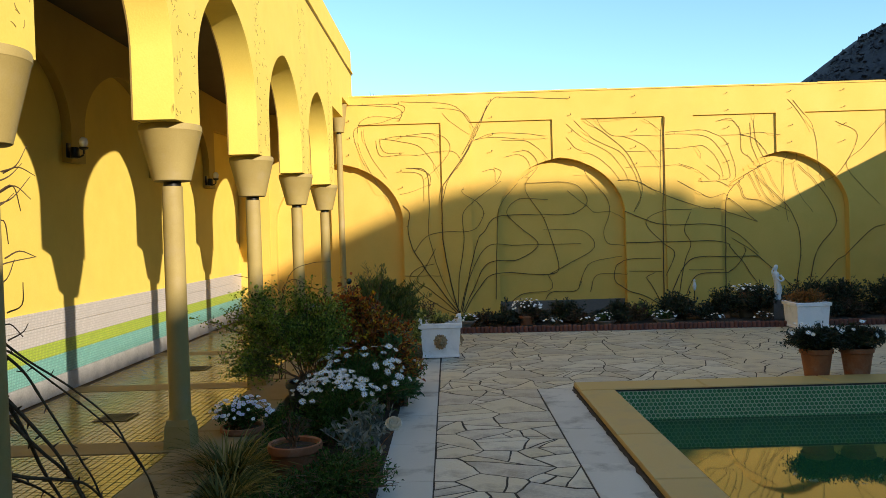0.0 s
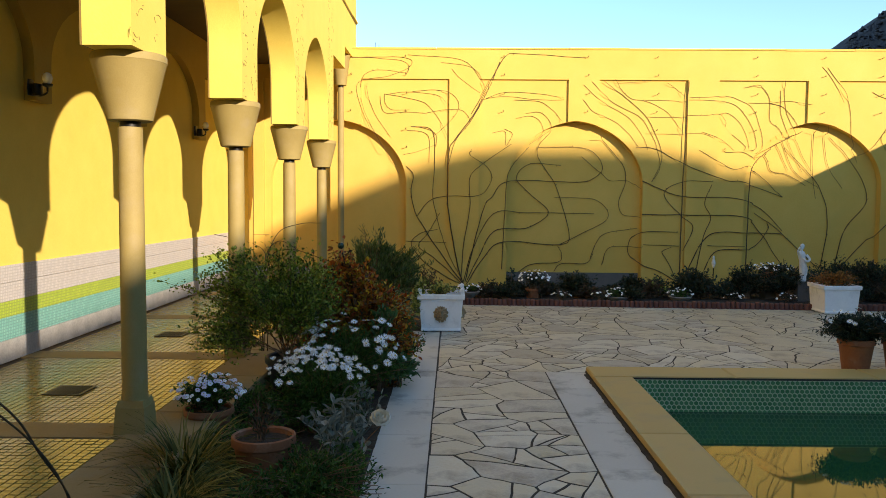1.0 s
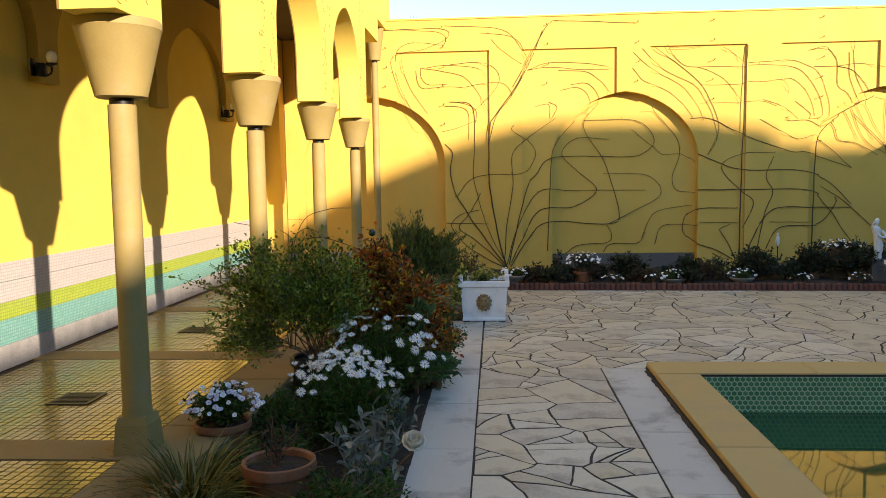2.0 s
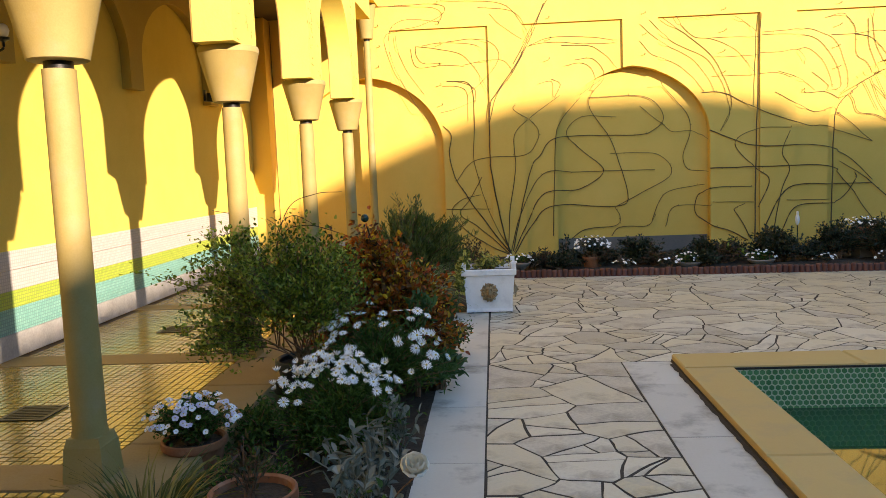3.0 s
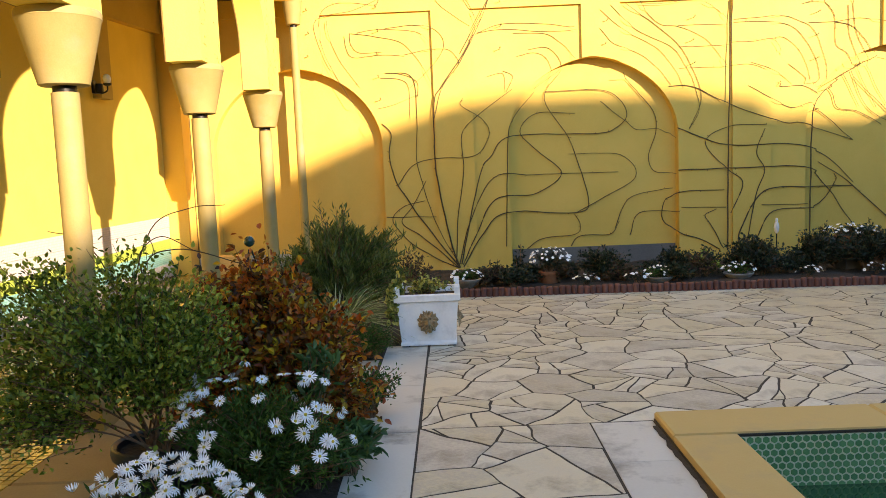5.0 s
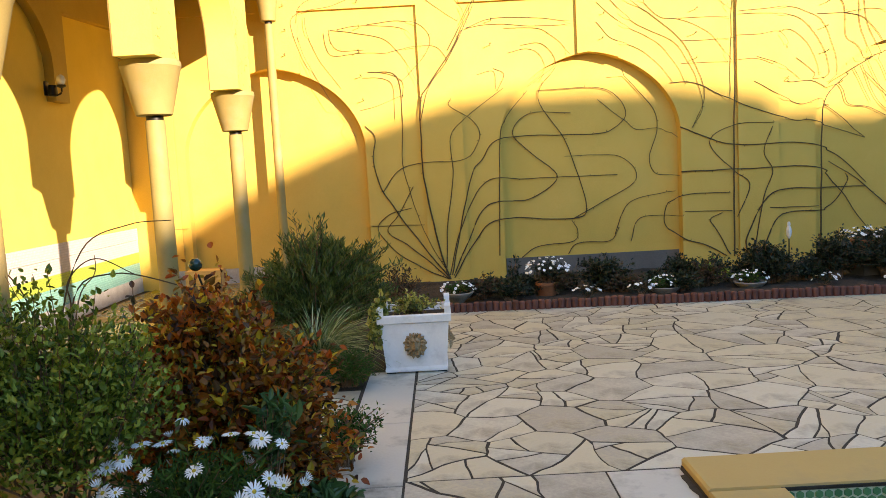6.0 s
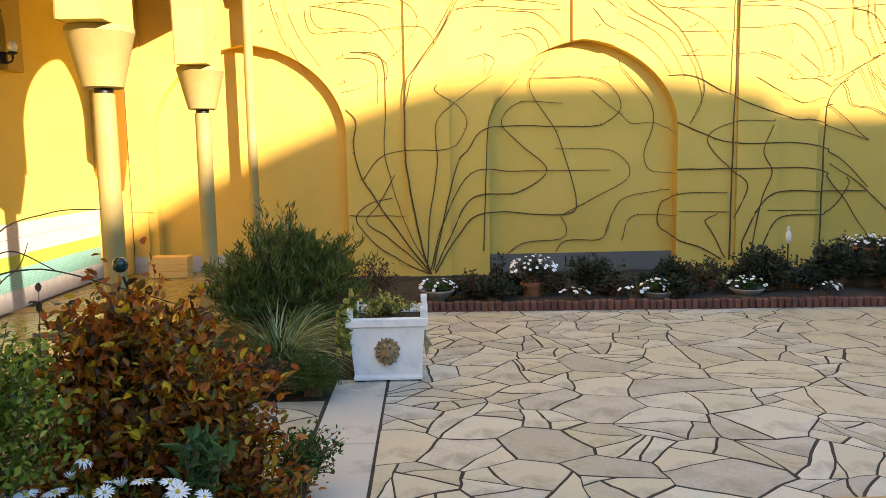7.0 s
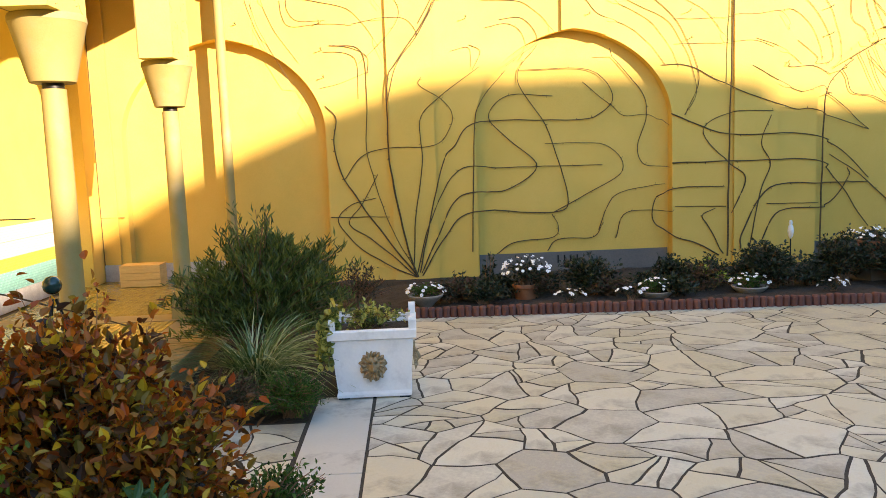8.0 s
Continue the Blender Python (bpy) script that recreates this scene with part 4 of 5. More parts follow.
stem('L', 0.0053, [(-0.48, 1.3), (-0.26, 1.57), (0.06, 1.66), (0.61, 1.67), (0.81, 1.88), (0.83, 2.07), (0.68, 2.23), (0.45, 2.38), (0.48, 2.48)])
stem('L', 0.0074, [(0.38, 0.14), (0.5, 0.65), (0.7, 1.44), (0.85, 1.65), (1.16, 1.93), (2.36, 1.92), (2.66, 1.99), (2.82, 2.16), (2.73, 2.38), (2.46, 2.53), (1.66, 2.54)])
stem('L', 0.0074, [(0.4, 0.13), (0.6, 0.54), (0.82, 0.97), (1.06, 1.09), (1.49, 1.1), (1.87, 1.37), (1.56, 1.68), (1.29, 1.99), (1.53, 2.24), (2.08, 2.22)])
stem('L', 0.0074, [(0.41, 0.1), (0.71, 0.57), (1.06, 0.85), (2.07, 0.8), (2.24, 1.02), (1.98, 1.87), (1.65, 2.43), (1.88, 2.82)])
stem('L', 0.0064, [(0.36, 0.15), (0.51, 0.71), (0.88, 1.35), (1.49, 1.37), (2.68, 1.36)])
stem('L', 0.0053, [(2.07, 0.8), (2.46, 1), (2.93, 1.28), (2.72, 1.6), (1.98, 1.65)])
stem('L', 0.0053, [(2.63, 0.56), (2.73, 0.83), (2.9, 1.01), (3.41, 1.1)])
stem('L', 0.0058, [(1.34, 0.3), (1.57, 0.44), (2.05, 0.49), (2.12, 0.63), (2.04, 0.78)])
stem('L', 0.0058, [(1.98, 0.32), (2.12, 0.46), (2.55, 0.47), (2.68, 0.64)])
stem('L', 0.0053, [(2.83, 0.44), (2.98, 0.76), (3.51, 0.76)])
stem('L', 0.0064, [(0.35, 0.09), (0, 0.25), (-0.33, 0.47), (-0.58, 0.79), (-0.42, 0.99), (-0.12, 1.06)])
stem('L', 0.0064, [(0.35, 0.09), (-0.15, 0.54), (-0.45, 0.76), (-0.29, 0.99), (-0.08, 1.35)])
stem('L', 0.0053, [(-0.67, 0.85), (0.04, 0.83)])
stem('R', 0.0074, [(4.09, 0.2), (3.77, 0.37), (3.5, 0.47), (3.3, 0.69), (3.45, 1.02), (4.14, 1.05)])
stem('R', 0.0064, [(4.13, 0.22), (3.95, 0.57), (3.88, 0.7), (4.04, 0.78)])
stem('R', 0.0064, [(4.23, 0.72), (4.39, 1.13), (4.18, 1.35), (3.88, 1.73), (4.23, 1.94), (4.73, 1.94)])
stem('R', 0.0085, [(4.34, 0.27), (4.37, 0.48), (4.7, 1.01), (5.38, 1.04), (6.04, 1.03)])
stem('R', 0.0064, [(4.45, 0.27), (4.59, 0.97), (4.71, 1.31), (4.59, 1.56), (4.71, 1.89)])
stem('R', 0.0069, [(4.59, 0.33), (4.83, 0.72), (5.49, 0.76), (5.78, 1.09), (5.77, 1.21)])
stem('R', 0.0074, [(3.5, 1.35), (4.14, 1.35), (5.29, 1.32), (5.65, 1.04), (6.05, 0.47)])
stem('R', 0.0074, [(3.5, 1.95), (4.2, 1.68), (5.12, 1.66), (5.64, 1.47), (6.04, 1.08)])
stem('R', 0.0064, [(3.38, 2.53), (3.72, 2.51), (4.23, 2.24), (4.97, 1.97), (5.29, 1.94), (6.03, 1.68)])
stem('R', 0.0058, [(2.74, 2.74), (3.17, 2.24), (3.23, 1.94), (3.12, 1.58), (3.19, 1.36), (3.45, 1.31)])
stem('R', 0.0048, [(2.44, 2.37), (2.79, 2.09), (2.96, 1.95), (3.26, 1.95), (3.47, 1.81)])
stem('L', 0.0058, [(-0.59, 2.88), (-0.22, 2.8), (-0.17, 2.22), (-0.19, 1.57), (0.04, 0.74), (0.35, 0.14)])
stem('L', 0.0064, [(0.47, 3.1), (0.69, 3.48), (0.88, 3.82), (1.08, 4.12), (1.35, 4.15), (2.44, 4.08)])
stem('L', 0.0048, [(-0.65, 4.12), (0.3, 4.03), (0.69, 3.61)])
stem('L', 0.0048, [(-1.67, 4.07), (-0.71, 4.07), (-0.61, 3.92), (-0.99, 3.75), (-1.48, 3.66), (-1.53, 3.39), (-1.31, 2.81)])
stem('R', 0.0053, [(2.79, 3.68), (3.5, 3.12), (3.83, 2.42), (3.67, 1.93)])
stem('R', 0.0048, [(5.94, 3.71), (5.99, 3.18), (6.3, 2.54), (6.51, 2.15)])
stem('R', 0.0048, [(6.57, 3.94), (6.8, 3.66), (6.97, 3.33)])
stem('R', 0.0048, [(6, 2.65), (6.22, 2.14), (6.65, 1.86)])
stem('R', 0.0048, [(6.54, 2.9), (6.54, 2.17), (6.62, 1.66)])
stem('R', 0.0048, [(6.72, 2.93), (6.73, 2.73), (6.82, 2.22), (7.08, 1.84)])
stem('R', 0.0069, [(6.74, 0.43), (6.84, 1.24), (6.65, 1.89), (6.04, 2.56)])
stem('R', 0.0069, [(6.98, 0.43), (7.16, 1.12), (7.53, 1.65), (7.23, 2.29), (6.83, 2.74)])
stem('R', 0.0064, [(6.67, 0.44), (5.94, 1.11), (5.54, 1.39)])
stem('R', 0.0064, [(7.08, 0.42), (7.61, 1), (8.09, 1.46), (8.34, 1.56)])
stem('R', 0.0048, [(6.66, 3.93), (7.06, 3.38), (7.15, 2.73), (7.33, 2.29)])
stem('R', 0.0048, [(7.48, 3.52), (7.88, 3.24), (7.56, 2.61), (7.13, 2.31)])
stem('R', 0.0048, [(8.39, 3.49), (7.98, 3.02), (7.66, 2.71), (7.96, 2.27), (8.27, 1.94)])
stem('R', 0.0045, [(2.43, 3.61), (2.72, 3.35), (3.06, 3.16), (3.28, 3.01), (3.47, 2.76), (3.59, 2.51)])
stem('R', 0.0048, [(2.58, 3.67), (2.8, 3.44), (3.1, 3.23), (3.43, 3.07), (3.6, 2.83), (3.73, 2.57), (3.8, 2.18), (3.66, 1.93)])
stem('R', 0.0048, [(2.42, 3.36), (2.63, 3.14), (2.93, 3.02), (3.21, 2.81), (3.41, 2.54)])
stem('R', 0.0048, [(2.98, 3.71), (3.06, 3.58), (3.27, 3.39), (3.52, 3.34), (3.86, 3.19), (4.06, 2.98), (4.19, 2.78)])
stem('R', 0.0042, [(3.02, 3.67), (3.35, 3.66), (3.58, 3.69)])
stem('R', 0.0042, [(3.52, 3.36), (3.86, 3.36), (4.21, 3.34)])
stem('R', 0.0042, [(3.53, 3.07), (4.21, 3.06)])
stem('R', 0.0042, [(3.53, 2.77), (4.2, 2.77)])
stem('R', 0.0048, [(4.28, 3.36), (4.79, 3.35), (5.12, 3.27), (5.33, 3.03), (5.45, 2.77), (5.49, 2.56), (5.4, 2.48)])
stem('R', 0.0045, [(4.28, 3.4), (4.53, 3.41), (4.95, 3.43), (5.2, 3.35), (5.4, 3.23), (5.51, 2.98), (5.59, 2.72), (5.59, 2.54), (5.49, 2.44)])
stem('R', 0.0042, [(4.24, 3.09), (4.57, 3.1), (4.8, 3.12), (4.91, 3.01), (4.94, 2.9)])
stem('R', 0.0042, [(4.8, 3.12), (4.99, 3.13), (5.2, 2.95), (5.32, 2.69), (5.36, 2.53)])
stem('R', 0.0042, [(4.24, 2.78), (4.52, 2.78), (4.73, 2.7)])
stem('R', 0.0042, [(4.52, 2.81), (4.86, 2.68), (5.1, 2.49)])
stem('R', 0.0051, [(4.93, 2.53), (4.96, 2.46), (5.24, 2.46), (5.4, 2.39), (5.46, 2.33)])
stem('R', 0.0042, [(5.05, 2.77), (5.29, 2.57), (5.28, 2.49), (5.45, 2.5)])
stem('R', 0.0048, [(4.48, 2.49), (4.78, 2.31), (5.11, 2.17), (5.36, 2.22), (5.42, 2.14)])
stem('R', 0.0053, [(5.42, 2.14), (5.57, 2.1), (5.87, 1.82), (6.03, 1.69)])
stem('R', 0.0085, [(5.35, 0.12), (5.37, 1.21), (5.38, 1.89), (5.42, 2.18), (5.53, 2.35), (5.78, 2.55), (6.11, 2.73), (6.26, 2.83)])
stem('R', 0.0053, [(5.24, 3.58), (5.49, 3.62), (5.66, 3.47), (5.7, 3.32), (5.71, 3.01), (5.87, 2.88), (5.94, 2.72)])
stem('R', 0.0048, [(5.33, 3.32), (5.7, 3.32), (6.03, 3.35), (6.42, 3.29)])
stem('R', 0.0053, [(5.7, 3.32), (5.94, 3.24), (6.11, 3.06), (6.23, 2.88)])
stem('R', 0.0048, [(5.88, 3.54), (5.9, 3.12), (6.11, 2.61), (6.36, 2.13)])
stem('R', 0.0048, [(5.88, 2.62), (6.03, 2.32), (6.11, 2.15)])
stem('R', 0.0058, [(5.63, 2.47), (5.74, 2.34), (5.82, 2.14), (6.11, 2.07), (6.43, 1.88)])
stem('R', 0.0042, [(3.88, 3.66), (4.07, 3.56), (4.19, 3.43)])
stem('R', 0.0095, [(4.18, 0.19), (4.19, 1.26), (4.21, 2.29), (4.25, 3.38), (4.26, 3.68)])
stem('R', 0.0053, [(4.16, 0.8), (3.54, 0.82)])
stem('R', 0.0053, [(4.66, 0.81), (5.33, 0.8)])
stem('L', 0.0064, [(1.03, 0.36), (1.1, 1.77), (1.17, 2.15), (1.49, 2.53)])
stem('L', 0.0042, [(-1.67, 4.08), (-0.93, 4.04), (-0.69, 3.99), (-0.63, 3.88), (-0.7, 3.75)])
stem('L', 0.0045, [(-1.48, 3.55), (-1.43, 3.75), (-1.25, 3.85), (-1.03, 3.85), (-0.7, 3.81), (-0.62, 3.92)])
stem('L', 0.0048, [(-1.48, 3.37), (-1.38, 3.06), (-1.1, 2.53), (-0.8, 2.05)])
stem('L', 0.0045, [(-1.37, 3.62), (-1.36, 3.45), (-1.21, 3.05), (-0.95, 2.69)])
stem('L', 0.0045, [(-1.14, 3.41), (-1.12, 3.22), (-1.02, 3.11), (-0.62, 3.13), (-0.31, 3.1)])
stem('L', 0.0042, [(-1.06, 3.45), (-1.05, 3.3), (-0.93, 3.17), (-0.62, 3.17)])
stem('L', 0.0048, [(-1.05, 3.44), (-0.7, 3.39), (-0.36, 3.29), (-0.11, 3.04), (0.06, 2.68)])
stem('L', 0.0042, [(-0.96, 3.45), (-0.7, 3.48), (-0.3, 3.46), (-0.08, 3.41), (0.04, 3.28)])
stem('L', 0.0048, [(-0.57, 3.49), (-0.17, 3.52), (0.07, 3.47), (0.21, 3.36), (0.24, 3.18), (0.07, 2.94), (-0.25, 2.66)])
stem('L', 0.0048, [(-0.31, 3.12), (-0.09, 3.16), (0.26, 3.17), (0.4, 3.07), (0.46, 2.96)])
stem('L', 0.0048, [(-0.66, 2.81), (-0.38, 2.78), (-0.27, 2.66), (-0.27, 2.25)])
stem('L', 0.0048, [(-0.55, 2.88), (-0.29, 2.83), (-0.14, 2.73), (-0.15, 2.53)])
stem('L', 0.0042, [(-0.73, 2.38), (-0.48, 2.44), (-0.14, 2.56)])
stem('L', 0.0042, [(-0.06, 3.99), (0.38, 3.94), (0.59, 3.81), (0.7, 3.55), (0.74, 3.41)])
stem('L', 0.0042, [(0.12, 3.88), (0.28, 3.7), (0.61, 3.47)])
stem('L', 0.0048, [(0.72, 3.37), (1.05, 3.48), (1.57, 3.47), (2.08, 3.4)])
stem('L', 0.0045, [(0.72, 3.37), (1.04, 3.41), (1.65, 3.36), (2.09, 3.36)])
stem('L', 0.0048, [(1.22, 3.35), (1.65, 3.33), (1.9, 3.18), (2.08, 2.95)])
stem('L', 0.0045, [(1.26, 3.03), (1.5, 3.07), (1.68, 2.98), (1.76, 2.78)])
stem('L', 0.0048, [(1.43, 3.12), (1.68, 3.13), (1.85, 2.98), (1.87, 2.84), (1.71, 2.72), (1.49, 2.57)])
stem('L', 0.0042, [(0.84, 2.77), (1.06, 2.8), (1.08, 2.58)])
stem('L', 0.0042, [(1.06, 2.84), (1.2, 2.76), (1.1, 2.55)])
stem('L', 0.0064, [(0.96, 4), (0.74, 3.48), (0.47, 2.99), (0.21, 2.65), (0.07, 2.21)])


# iron hooks that hold the shoots
hook = None
for x, rows in ((-1.64, 4), (-0.68, 6), (1.04, 4), (2.51, 4), (3.72, 5), (5.44, 5), (6.62, 4), (7.61, 4)):
    for k in range(rows):
        z = 4.085 - 0.315 * k
        m = Matrix.Translation((x + 0.012 * (k % 3 - 1), BACK, z))
        if hook is None:
            hook = thing("wall_hook", m.translation, "small dark iron vine hook in the wall", "hook", "wall hooks")
            part("pin", Shape().tube([(0, 0.06, 0), (0, -0.055, 0.012)], 0.005, 0.005, 6), IRON, hook)
            part("eye", Shape().tube([(0.010 * math.cos(a), -0.06, 0.014 + 0.010 * math.sin(a)) for a in np.linspace(0, 5.6, 9)], 0.003, 0.003, 5), IRON, hook)
        else:
            copy_thing(hook, m)

# ---------------------------------------------------------------- white planter with a medallion
def lion(u, v, an, q):
    """Height of a lion mask in relief over a unit disc: wavy mane round a face with brow, sunken eyes, nose and muzzle."""
    def hump(cu, cv, ru, rv):
        return math.exp(-((u - cu) / ru) ** 2 - ((v - cv) / rv) ** 2)
    mane = (0.42 + 0.20 * math.sin(17 * an + 5 * q) * min(1, q * 1.4)) * min(1.0, (1 - q) * 5)
    face = 0.62 * hump(0, 0.0, 0.5, 0.62)
    face += 0.34 * hump(0, -0.10, 0.10, 0.34) + 0.42 * hump(0, -0.32, 0.2, 0.15) + 0.22 * hump(0, -0.62, 0.15, 0.12)
    for e in (-1, 1):
        face += 0.22 * hump(0.19 * e, 0.24, 0.14, 0.07) - 0.42 * hump(0.17 * e, 0.10, 0.09, 0.06) + 0.18 * hump(0.12 * e, -0.36, 0.11, 0.10) + 0.25 * hump(0.42 * e, 0.5, 0.12, 0.12)
    face -= 0.40 * hump(0, -0.50, 0.17, 0.04) + 0.25 * hump(0, 0.42, 0.05, 0.2)
    return max(0.0, max(mane, face * (1 if q < 0.62 else 0.0)) if q > 0.5 else face + 0.1)


def planter(at, wb, wt, h, label, medal=True, ears=True):
    t = thing("planter", at, label, "planter")
    a, b = wb / 2, wt / 2

    def ring(q, z):
        return [(-q, -q, z), (q, -q, z), (q, q, z), (-q, q, z)]
    body = Shape()
    levels = [ring(a + 0.008, 0.012), ring(a + 0.01, 0.03), ring(a + 0.002, 0.05), ring(b - 0.015, h * 0.86), ring(b - 0.05, h * 0.86), ring(a - 0.03, 0.1)]
    body.add([p for l in levels for p in l], [(k * 4 + i, k * 4 + (i + 1) % 4, (k + 1) * 4 + (i + 1) % 4, (k + 1) * 4 + i) for k in range(5) for i in range(4)] + [(3, 2, 1, 0), (20, 21, 22, 23)])
    box = part("body", body, WHITE, t)
    rim = Shape()
    levels = [ring(b - 0.012, h * 0.855), ring(b + 0.004, h * 0.875), ring(b + 0.006, h * 0.985), ring(b - 0.002, h), ring(b - 0.035, h), ring(b - 0.045, h * 0.85)]
    rim.add([p for l in levels for p in l], [(k * 4 + i, k * 4 + (i + 1) % 4, (k + 1) * 4 + (i + 1) % 4, (k + 1) * 4 + i) for k in range(5) for i in range(4)])
    brim = part("rim", rim, WHITE, t)
    part("soil", Shape().box(-b + 0.04, b - 0.04, -b + 0.04, b - 0.04, h * 0.7, h * 0.88), SOIL, t)
    for sx in (-1, 1):
        for sy in (-1, 1):
            part("foot", Shape().box(sx * (a - 0.035) - 0.035, sx * (a - 0.035) + 0.035, sy * (a - 0.035) - 0.035, sy * (a - 0.035) + 0.035, 0, 0.013), DARKPOT, t, "dark foot")
            if ears:
                x, y = sx * (b - 0.022), sy * (b - 0.03)
                part("corner_ear", Shape().prism([(y - 0.028, h * 0.98), (y + 0.028, h * 0.98), (y + 0.028, h + 0.05), (y + 0.014, h + 0.075), (y - 0.014, h + 0.075), (y - 0.028, h + 0.055)], "x", x - 0.022, x + 0.024), WHITE, brim)
    if medal:
        for turn in (0, 90):
            med, rings, seg = Shape(), 22, 64
            vs = []
            for j in range(rings + 1):
                for i in range(seg):
                    an = 2 * math.pi * i / seg
                    q = j / rings
                    edge = 1 + 0.07 * math.sin(13 * an) + 0.05 * math.sin(21 * an + 1.0)
                    u, v = q * edge * math.cos(an), q * edge * math.sin(an)
                    vs.append((0.086 * u, 0.105 * v, 0.042 * lion(u, v, an, q)))
            med.add(vs, [(j * seg + i, j * seg + (i + 1) % seg, (j + 1) * seg + (i + 1) % seg, (j + 1) * seg + i) for j in range(rings) for i in range(seg)])
            ob = part("medallion", med, BRONZE, box, "oval bronze relief medallion", smooth=True)
            tilt = math.degrees(math.atan2(b - a, h * 0.8))
            face = (a + (b - a) * 0.5) - 0.001
            ob.matrix_basis = pose(0, 0, 0, 0, 0, turn) @ pose(0, -face, h * 0.5, 90 - tilt, 0, 0)
    return t


PL = (0.02, 9.03, 0.0)
planter(PL, 0.465, 0.56, 0.46, "weathered white square planter with bronze medallions on paving")
shrub("ivy_plant", "yellow variegated ivy growing in the white planter", (PL[0], PL[1], 0.39), (PL[0] - 0.02, PL[1] + 0.02, 0.47), (0.26, 0.24, 0.11), 80, 8, (0.034, 0.024), LEAF_IVY, 41, wide=True, low=-0.1, start=0.2, category="plant", stem_r=0.003)
ivy = thing("ivy_trail", (PL[0] - 0.24, PL[1] - 0.22, 0.44), "yellow variegated ivy trailing over a planter corner", "plant")
r_ = random.Random(4)
tr, lf = Shape(), Shape()
for k in range(14):
    top = [Vector((0.02, 0.06, 0)), Vector((r_.uniform(-0.05, 0.0), -0.01, r_.uniform(0.04, 0.16))), Vector((r_.uniform(-0.09, -0.04), r_.uniform(-0.06, -0.02), r_.uniform(-0.02, 0.05))), Vector((r_.uniform(-0.09, -0.02), r_.uniform(-0.06, -0.02), r_.uniform(-0.26, -0.08)))]
    if k < 3:
        top = [Vector((0.02, 0.06, 0)), Vector((0.0, 0.02, 0.10)), Vector((r_.uniform(-0.02, 0.05), 0.0, r_.uniform(0.17, 0.24)))]
    path = spline(top, 6)
    tr.tube(path, 0.003, 0.002, 4)
    for p in path[2:]:
        leaf(lf, p, unit(r_) + Vector((0, -0.6, -0.1)), Vector((0, -1, 0.5)), 0.05, 0.042, 0, True)
part("runners", tr, TWIG, ivy)
tagged(part("foliage", lf, LEAF_IVY, ivy), kind="stuff")

# ---------------------------------------------------------------- planting bed by the arcade
ORIGIN = Vector((-0.09, 0.12, 0))
shrub("round_shrub", "loose small-leaved green shrub on many bare stems", (-1.05, 5.48, 0.30), (-1.2, 5.35, 0.80), (0.5, 0.45, 0.41), 500, 30, (0.028, 0.017), LEAF_SHRUB, 11, wide=True, low=-0.7, start=0.5, spread=0.09, stem_r=0.005, bare=0, lump=0.5, fan=0.9, gather=0.13, up=0.5, main=24,
      lobes=[((-1.36, 5.32, 0.92), (0.40, 0.38, 0.28))] * 6 + [((-0.92, 5.42, 0.88), (0.30, 0.32, 0.25))] * 5 + [((-1.60, 5.20, 0.55), (0.19, 0.22, 0.22))] * 3 + [((-0.94, 5.42, 0.66), (0.30, 0.28, 0.24))] * 2 + [((-1.32, 5.3, 0.72), (0.28, 0.28, 0.2))] * 2 + [((-1.05, 5.35, 1.12), (0.20, 0.2, 0.17))] + [((-1.50, 5.3, 1.12), (0.16, 0.16, 0.15))])
pot("black_pot", "large black plastic pot beneath the round shrub", (-1.05, 5.5, 0.0), 0.21, 0.34, DARKPOT)
shrub("autumn_shrub", "shrub with red, brown and yellow autumn leaves", (-0.62, 6.12, 0.0), (-0.64, 6.12, 0.50), (0.50, 0.45, 0.54), 720, 30, (0.044, 0.027), LEAF_AUTUMN, 12, wide=True, low=-0.8, start=0.58, spread=0.10, stem_r=0.003, bare=0, lump=0.35,
      lobes=[((-0.66, 6.1, 0.50), (0.47, 0.43, 0.50))] * 8 + [((-0.48, 6.0, 0.42), (0.42, 0.38, 0.42))] * 3 + [((-0.76, 6.2, 0.87), (0.32, 0.28, 0.26))] * 2)
shrub("spindly_shoot", "thin shoots with a few small dark leaves", (-1.0, 6.0, 0.0), (-1.0, 6.0, 0.8), (0.14, 0.12, 0.34), 7, 16, (0.045, 0.024), LEAF_BROWN, 121, low=0.2, start=0.55, spread=0.02, stem_r=0.004, category="plant", wide=True)
d1 = shrub("daisy_bush", "white marguerite daisies on a dark green bush", (-0.66, 4.55, 0.0), (-0.68, 4.53, 0.23), (0.38, 0.30, 0.25), 190, 44, (0.045, 0.011), LEAF_DARK, 13, low=-0.6, start=0.4, spread=0.1, category="flower bush", group="marguerites")
flowers(d1, DAISY, 105, (-0.68, 4.53, 0.235), (0.36, 0.30, 0.28), 51, low=0.4, tall=0.09, scale=0.84)
d2 = shrub("daisy_bush", "white marguerite daisies on a dark green bush", (-0.58, 5.42, 0.0), (-0.57, 5.39, 0.33), (0.42, 0.36, 0.29), 220, 44, (0.045, 0.011), LEAF_DARK, 14, low=-0.6, start=0.4, spread=0.1, category="flower bush", group="marguerites")
flowers(d2, DAISY, 64, (-0.57, 5.39, 0.33), (0.42, 0.36, 0.31), 52, low=-0.1, tall=0.05, scale=0.98)


